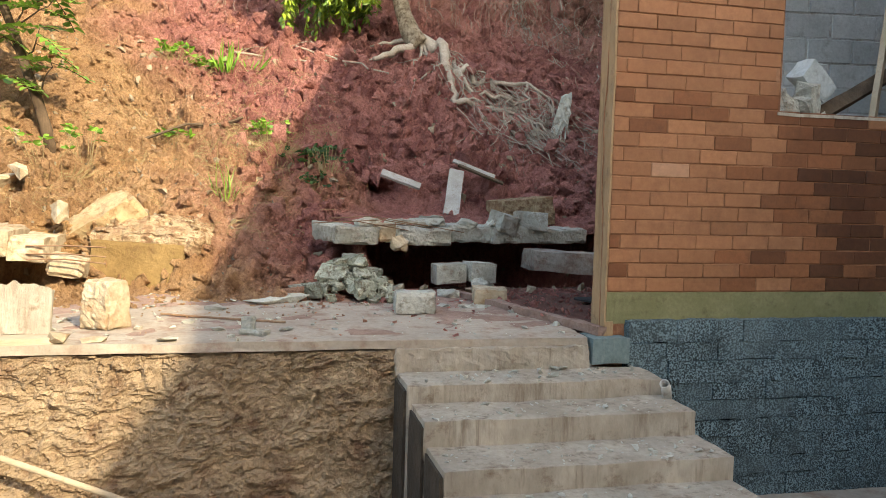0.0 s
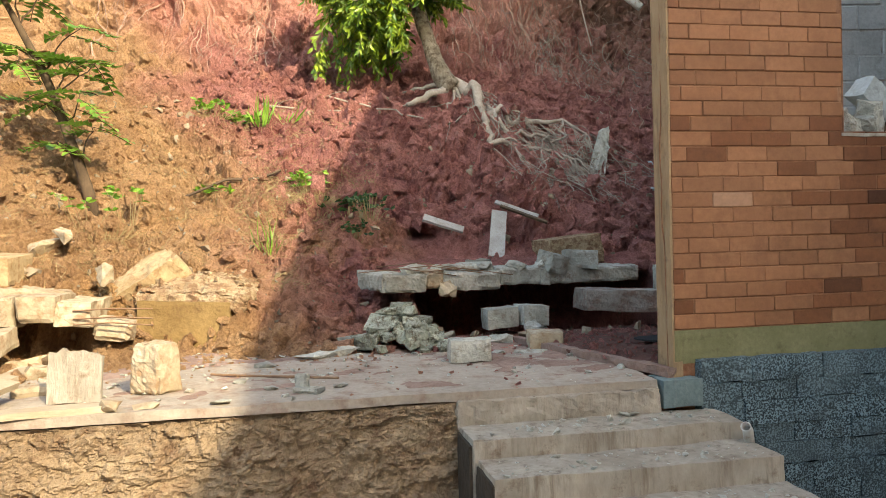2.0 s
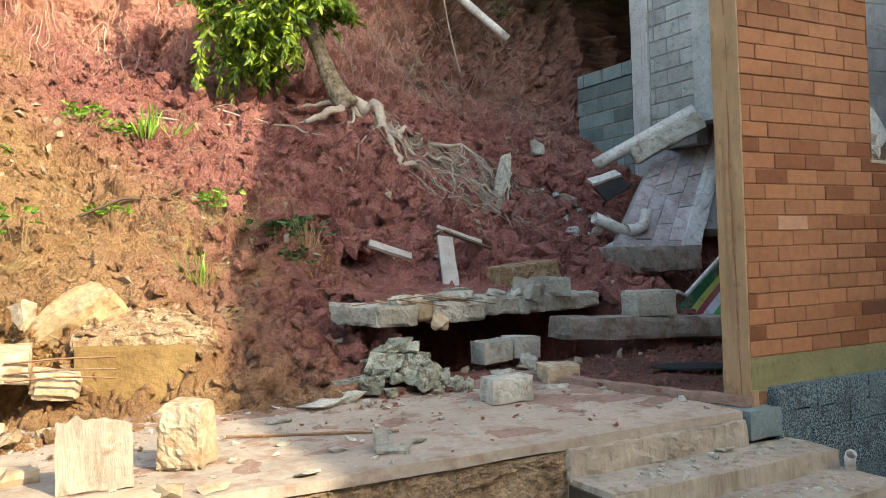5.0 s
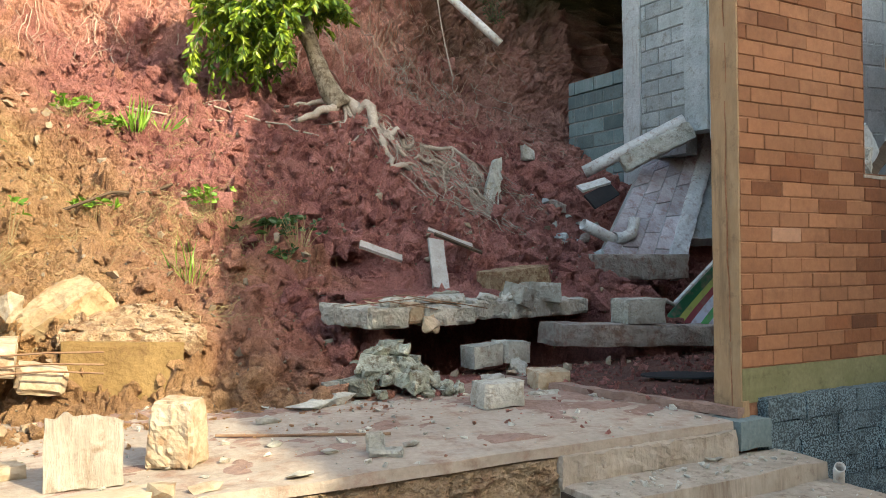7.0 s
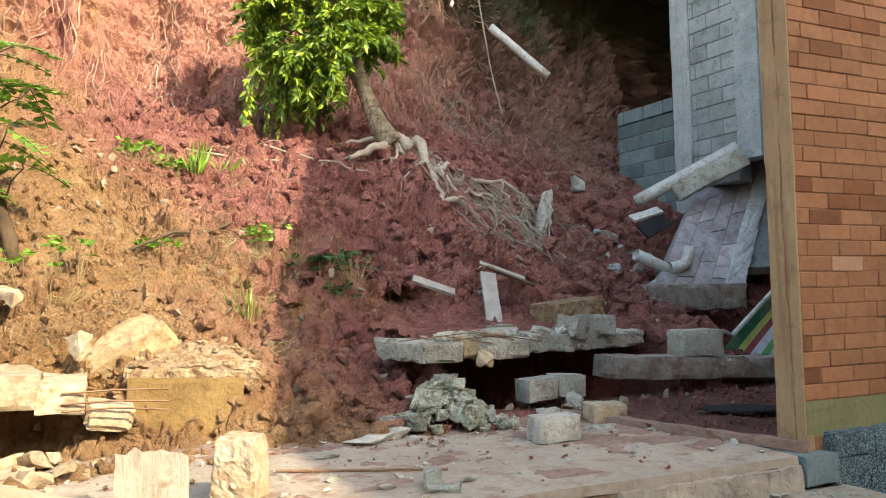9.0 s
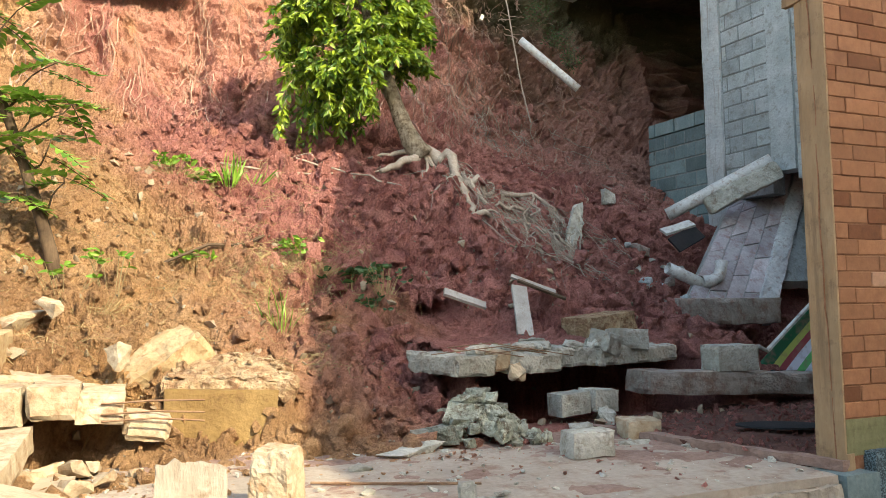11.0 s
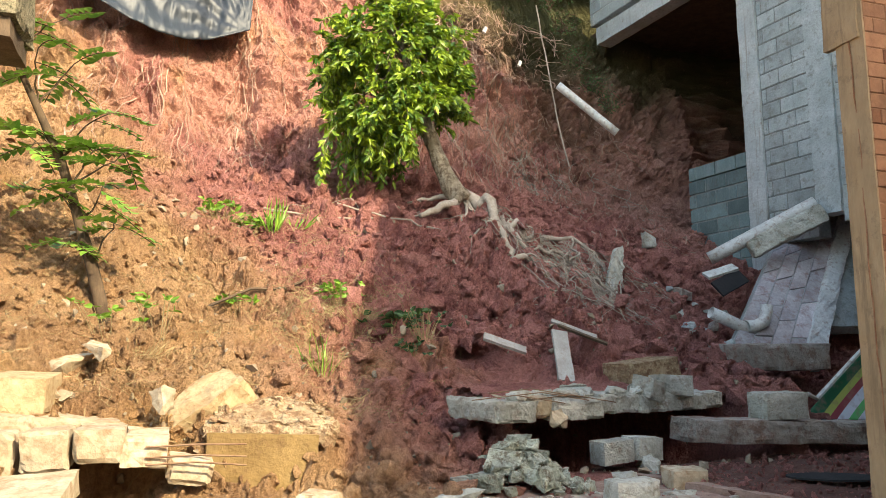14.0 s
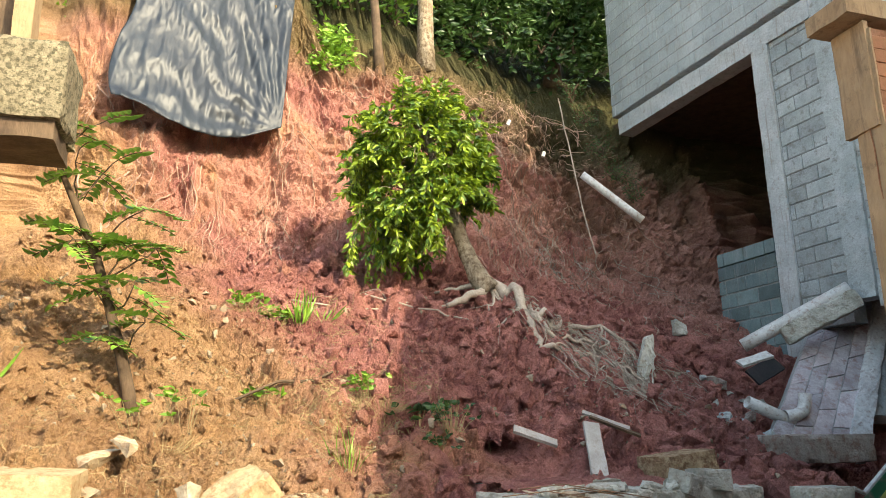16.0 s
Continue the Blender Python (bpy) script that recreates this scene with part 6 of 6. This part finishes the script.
# ---- on and below the rim ----
def tarp():
    bm = bmesh.new()
    n, k = 110, 130
    g = {}
    rng = random.Random(3)
    for i in range(n + 1):
        for j in range(k + 1):
            u, v = i / n, j / k
            xl = -5.16 + 0.22 * v - 0.15 * math.sin(v * 9) * (1 - v)
            xr = -2.58 + 0.33 * v
            x = xl + (xr - xl) * u
            low = 6.18 - 0.40 * math.sin(math.pi * u) - 0.16 * (1 - u)
            z = low + (10.4 - low) * v
            y = 9.27 + 0.26 * (z - 6.2) + back(x)
            # folds gather at the lower corner that is tied down
            d = math.hypot(u - 0.98, v * 0.9)
            ang = math.atan2(v * 0.9 + 0.001, 0.98 - u + 0.001)
            fold = 0.035 * math.sin(ang * 26 + 3 * noise.noise(Vector((u * 4, v * 4, 0)))) * min(1, d * 2.2) * math.exp(-d * 0.9)
            soft = 0.06 * noise.fractal(Vector((x * 3.4, z * 1.0, 1)), 0.6, 2.2, 6)
            ridge = (1 - 2 * abs(noise.noise(Vector((x * 2.2 + z * 0.5, z * 0.9, 5))))) ** 3 * 0.06 + (1 - 2 * abs(noise.noise(Vector((x * 5.5 - z * 0.7, z * 1.6, 8))))) ** 3 * 0.035
            pleat = (1 - abs(noise.noise(Vector((x * 6.5 + 0.8 * math.sin(z * 1.3), z * 0.55, 2)))) * 2) ** 2 * 0.035 + (1 - abs(noise.noise(Vector((x * 15 - z * 0.6, z * 0.7, 6)))) * 2) ** 3 * 0.012
            y -= fold * 1.3 + soft * 0.5 + 0.5 * ridge + 0.45 * pleat * (0.4 + 0.6 * v)
            # the free lower corner rolls up on itself
            roll = math.exp(-((u - 0.2) / 0.22) ** 2) * (1 - ease(0.0, 0.07, v))
            y -= 0.16 * roll * (0.6 + 0.4 * math.sin(u * 17))
            z += 0.10 * roll
            g[i, j] = bm.verts.new((x, y, z))
    for i in range(n):
        for j in range(k):
            bm.faces.new((g[i, j], g[i + 1, j], g[i + 1, j + 1], g[i, j + 1]))
    ext = bmesh.ops.extrude_face_region(bm, geom=bm.faces[:])
    for v in ext["geom"]:
        if isinstance(v, bmesh.types.BMVert):
            v.co.y += 0.012
    solo("tarpaulin", bm, TARP, "creased dark plastic sheet hanging over the cut", "tarpaulin", smooth=True)


tarp()


def hanging_beam():
    top = thing("concrete_beam", "mossy concrete slab end jutting over the slope", "concrete slab", at=(-5.3, 3.2, 3.5))
    part("slab_end", rough_box((-6.6, 2.7, 3.30), (-4.75, 3.4, 3.95), 0.06, 0.012, 111, 5, 0.06), MOSSY, top, "speckled weathered concrete")
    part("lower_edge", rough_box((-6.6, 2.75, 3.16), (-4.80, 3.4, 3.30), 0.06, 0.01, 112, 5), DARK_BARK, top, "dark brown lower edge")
    part("post", rough_box((-5.22, 2.95, 3.95), (-5.08, 3.2, 5.6), 0.06, 0.006, 113, 5), POST, top, "brown timber post")
    part("board", rough_box((-6.6, 3.2, 4.0), (-5.2, 3.3, 5.6), 0.1, 0.006, 114, 5), DARK_BARK, top, "dark board behind the post")
    part("pier", rough_box((-6.6, 2.8, 0.4), (-6.2, 3.4, 3.16), 0.1, 0.01, 115, 5), OCHRE_RENDER, top)


hanging_beam()
bm = pipe([Vector((3.05, 9.25, 5.86)).lerp(Vector((4.02, 8.85, 4.92)), k / 5) for k in range(6)], 0.075, 0.006, 14)
solo("pvc_pipe", bm, PVC, "white drain pipe sticking out of the clay cut", "pipe", smooth=True)
solo("cable", tube(bmesh.new(), wander(random.Random(5), (2.66, 9.3, 7.4), (3.2, 9.2, 4.3), 10, 0.012), 0.014, 5), ROOT, "thin pale cable hanging down the clay cut", "cable")


def shrub(name, at, size, count, leaf, material, label, seed, stems=6):
    rng = random.Random(seed)
    top = thing(name, label, "shrub", at=at)
    at = Vector(at)
    rows, bm = [], bmesh.new()
    for _ in range(stems):
        way = Vector((rng.uniform(-1, 1) * size[0], rng.uniform(-1, 1) * size[1], rng.uniform(0.4, 1) * size[2]))
        pts = wander(rng, at, at + way, 5, 0.05)
        tube(bm, pts, [0.02, 0.017, 0.014, 0.011, 0.008, 0.004], 5, cap=False)
        for _ in range(count // stems):
            k = rng.uniform(1, 4.99)
            i = int(k)
            p = pts[i].lerp(pts[i + 1], k - i) + Vector((rng.gauss(0, 0.22 * size[0]), rng.gauss(0, 0.22 * size[1]), rng.gauss(0, 0.16 * size[2])))
            rows.append((p, Vector((rng.gauss(0, 1), rng.gauss(0, 1) - 0.3, rng.uniform(-0.8, 0.4))), rand_way(rng), leaf * rng.uniform(0.7, 1.3), leaf * 0.45))
    tagged(part("stalk", bm, DARK_BARK, top), kind="stuff")
    me = leaf_mesh("leaves", rows)
    me.materials.append(material)
    hang(new("leaves", me), top)


def rim_tree(at, height, r, leanx, label, material, crown_at, seed):
    rng = random.Random(seed)
    at = Vector((at[0], at[1], surface_z(at[0], at[1]) - 0.1))
    top = thing("tree", label, "tree", at=at)
    pts = wander(rng, at, at + Vector((leanx, 0.3, height)), 7, 0.04)
    part("trunk", tube(bmesh.new(), pts, [r * 1.35, r * 1.05] + [r * (1 - 0.09 * k) for k in range(6)], 10), material, top, "", smooth=True)
    rows = []
    for limb in range(12):
        a = pts[rng.randrange(4, 8)]
        b = a + Vector((rng.uniform(-1.6, 1.6), rng.uniform(-1.2, 1.2), rng.uniform(0.0, 1.6)))
        lp = wander(rng, a, b, 5, 0.05)
        part("limb", tube(bmesh.new(), lp, [0.05, 0.04, 0.03, 0.022, 0.015, 0.008], 5), material, top)
        for _ in range(110):
            k = rng.uniform(1, 4.99)
            i = int(k)
            rows.append((lp[i].lerp(lp[i + 1], k - i) + rand_way(rng) * rng.uniform(0, 0.5), Vector((rng.gauss(0, 0.7), rng.gauss(0, 0.7), -0.5)), rand_way(rng), rng.uniform(0.12, 0.22), 0.07))
    me = leaf_mesh("crown", rows)
    me.materials.append(LEAF)
    hang(new("crown", me), top)


rim_tree((-0.62, 10.35, 7.9), 5.0, 0.09, -0.1, "slim dark tree on the rim of the cut", DARK_BARK, None, 61)
rim_tree((0.55, 11.2, 8.3), 5.5, 0.17, 0.0, "pale thick-trunked tree on the rim of the cut", BARK, None, 62)
rim_tree((4.7, 13.6, 8.9), 6.0, 0.20, 0.5, "grey leaning tree behind the rim", DARK_BARK, None, 63)
shrub("bush", (-1.35, 10.6, 8.2), (0.5, 0.5, 1.1), 520, 0.15, WEED, "bright green bush on the rim of the cut", 71)
shrub("bush", (-5.9, 9.9, 8.1), (0.7, 0.4, 1.3), 600, 0.14, WEED, "bright green bush above the clay cut", 72)
shrub("bush", (-1.7, 10.2, 7.85), (0.5, 0.3, 0.35), 260, 0.14, WEED, "low leafy creeper on the rim", 73)
for k in range(9):
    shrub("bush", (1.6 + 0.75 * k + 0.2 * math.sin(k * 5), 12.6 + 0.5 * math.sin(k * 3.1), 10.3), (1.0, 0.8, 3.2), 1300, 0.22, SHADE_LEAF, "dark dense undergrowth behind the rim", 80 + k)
for k in range(8):
    shrub("bush", (-7.5 + 1.1 * k, 12.6 + 0.4 * math.sin(k * 2.3), 10.3), (1.1, 0.8, 2.2), 420, 0.2, FROND, "sunlit scrub on the hilltop", 100 + k)
for k, (x, z) in enumerate(((3.5, 7.2), (3.9, 6.6), (4.2, 6.1), (3.2, 7.6), (4.5, 5.7))):
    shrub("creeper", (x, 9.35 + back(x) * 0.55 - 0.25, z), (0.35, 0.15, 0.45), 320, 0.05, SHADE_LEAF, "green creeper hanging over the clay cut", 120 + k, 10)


def rim_roots():
    rng = random.Random(41)
    bm = bmesh.new()
    for _ in range(44):
        x = rng.uniform(-2.2, 3.4)
        a = hill(x, rng.uniform(9.95, 10.25)) + Vector((0, -0.06, 0.05))
        b = a + Vector((rng.gauss(0.1, 0.4), -rng.uniform(0.05, 0.3), -rng.uniform(0.3, 1.3)))
        pts = [a] + [face_at(q.x, q.z, 0.04) for q in wander(rng, a, b, 9, 0.045)[1:]]
        pts = [q for i, q in enumerate(pts) if not i or abs(q.y - pts[i - 1].y) < 0.5]
        if len(pts) > 2:
            tube(bm, pts, rng.uniform(0.004, 0.012), 4, cap=False)
    solo("rim_roots", bm, FINE_ROOT, "bare roots dangling from the rim of the cut", "roots", kind="stuff")
    for x, d in ((2.05, 0.25), (3.1, 0.6)):
        at = hill(x, 10.0) + Vector((0, -0.12, -d))
        solo("litter_cup", tube(bmesh.new(), [at, at + Vector((0.05, 0, 0.11))], 0.04, 10), PVC, "white plastic litter caught in the roots", "litter", "litter under the rim")


rim_roots()


def grit():
    """Chips and crumbs on the terrace and steps."""
    rng = random.Random(77)
    kinds = []
    for k in range(6):
        bm = chunk(140 + k, 1, rng.uniform(0.6, 1), rng.uniform(0.3, 0.6), 0.02, 0, 9)
        bm.verts.index_update()
        kinds.append(([v.co.copy() for v in bm.verts], [[v.index for v in f.verts] for f in bm.faces]))
        bm.free()
    for name, material, label, count in (("grit", RUBBLE, "grey chips of concrete strewn on the terrace and steps", 1100), ("soil_crumbs", SOIL, "crumbs of red clay strewn on the terrace", 260)):
        vs, fs = [], []
        for _ in range(count):
            x = rng.uniform(-4.6, -0.15)
            y, z = 2.0 - 2.05 * rng.random() ** (2.0 if material is RUBBLE else 2.8), 0.0
            if material is RUBBLE and rng.random() < 0.3:
                k = rng.randrange(4)
                x, y, z = rng.uniform(-1.25, 0.15), -0.08 - 0.35 * k - rng.uniform(0.02, 0.3), (-0.185, -0.285, -0.415, -0.53)[k]
            s = 0.010 + 0.05 * rng.random() ** 4
            m = Matrix.Translation((x, y, z + s * 0.15)) @ Euler((rng.uniform(-0.3, 0.3), rng.uniform(-0.3, 0.3), rng.uniform(0, 6.3))).to_matrix().to_4x4() @ Matrix.Scale(s, 4)
            kv, kf = kinds[rng.randrange(6)]
            o = len(vs)
            vs += [m @ v for v in kv]
            fs += [[o + i for i in f] for f in kf]
        me = bpy.data.meshes.new(name)
        me.from_pydata(vs, [], fs)
        me.materials.append(material)
        tagged(new(name, me), label, "debris", kind="stuff")


grit()


def soil_crumbs():
    """Red crumbs washed from the slope onto the back of the terrace."""
    rng = random.Random(64)
    bm = chunk(156, 1, 0.8, 0.6, 0.04, 1, 10)
    bm.verts.index_update()
    kv, kf = [v.co.copy() for v in bm.verts], [[v.index for v in f.verts] for f in bm.faces]
    bm.free()
    vs, fs = [], []
    for _ in range(900):
        x, y = rng.uniform(-4.6, -0.2), 1.95 - 1.3 * abs(rng.gauss(0, 0.42))
        if y < 0.1:
            continue
        s = 0.006 + 0.035 * rng.random() ** 4 * ease(0.3, 1.6, y)
        m = Matrix.Translation((x, y, s * 0.15)) @ Euler((rng.uniform(-0.3, 0.3), rng.uniform(-0.3, 0.3), rng.uniform(0, 6.3))).to_matrix().to_4x4() @ Matrix.Scale(s * 1.4, 4)
        o = len(vs)
        vs += [m @ v for v in kv]
        fs += [[o + i for i in f] for f in kf]
    me = bpy.data.meshes.new("soil_crumbs")
    me.from_pydata(vs, [], fs)
    me.materials.append(SOIL)
    tagged(new("soil_crumbs", me), "crumbs of red soil strewn on the terrace", "soil crumbs", kind="stuff")


soil_crumbs()
pieces(house)
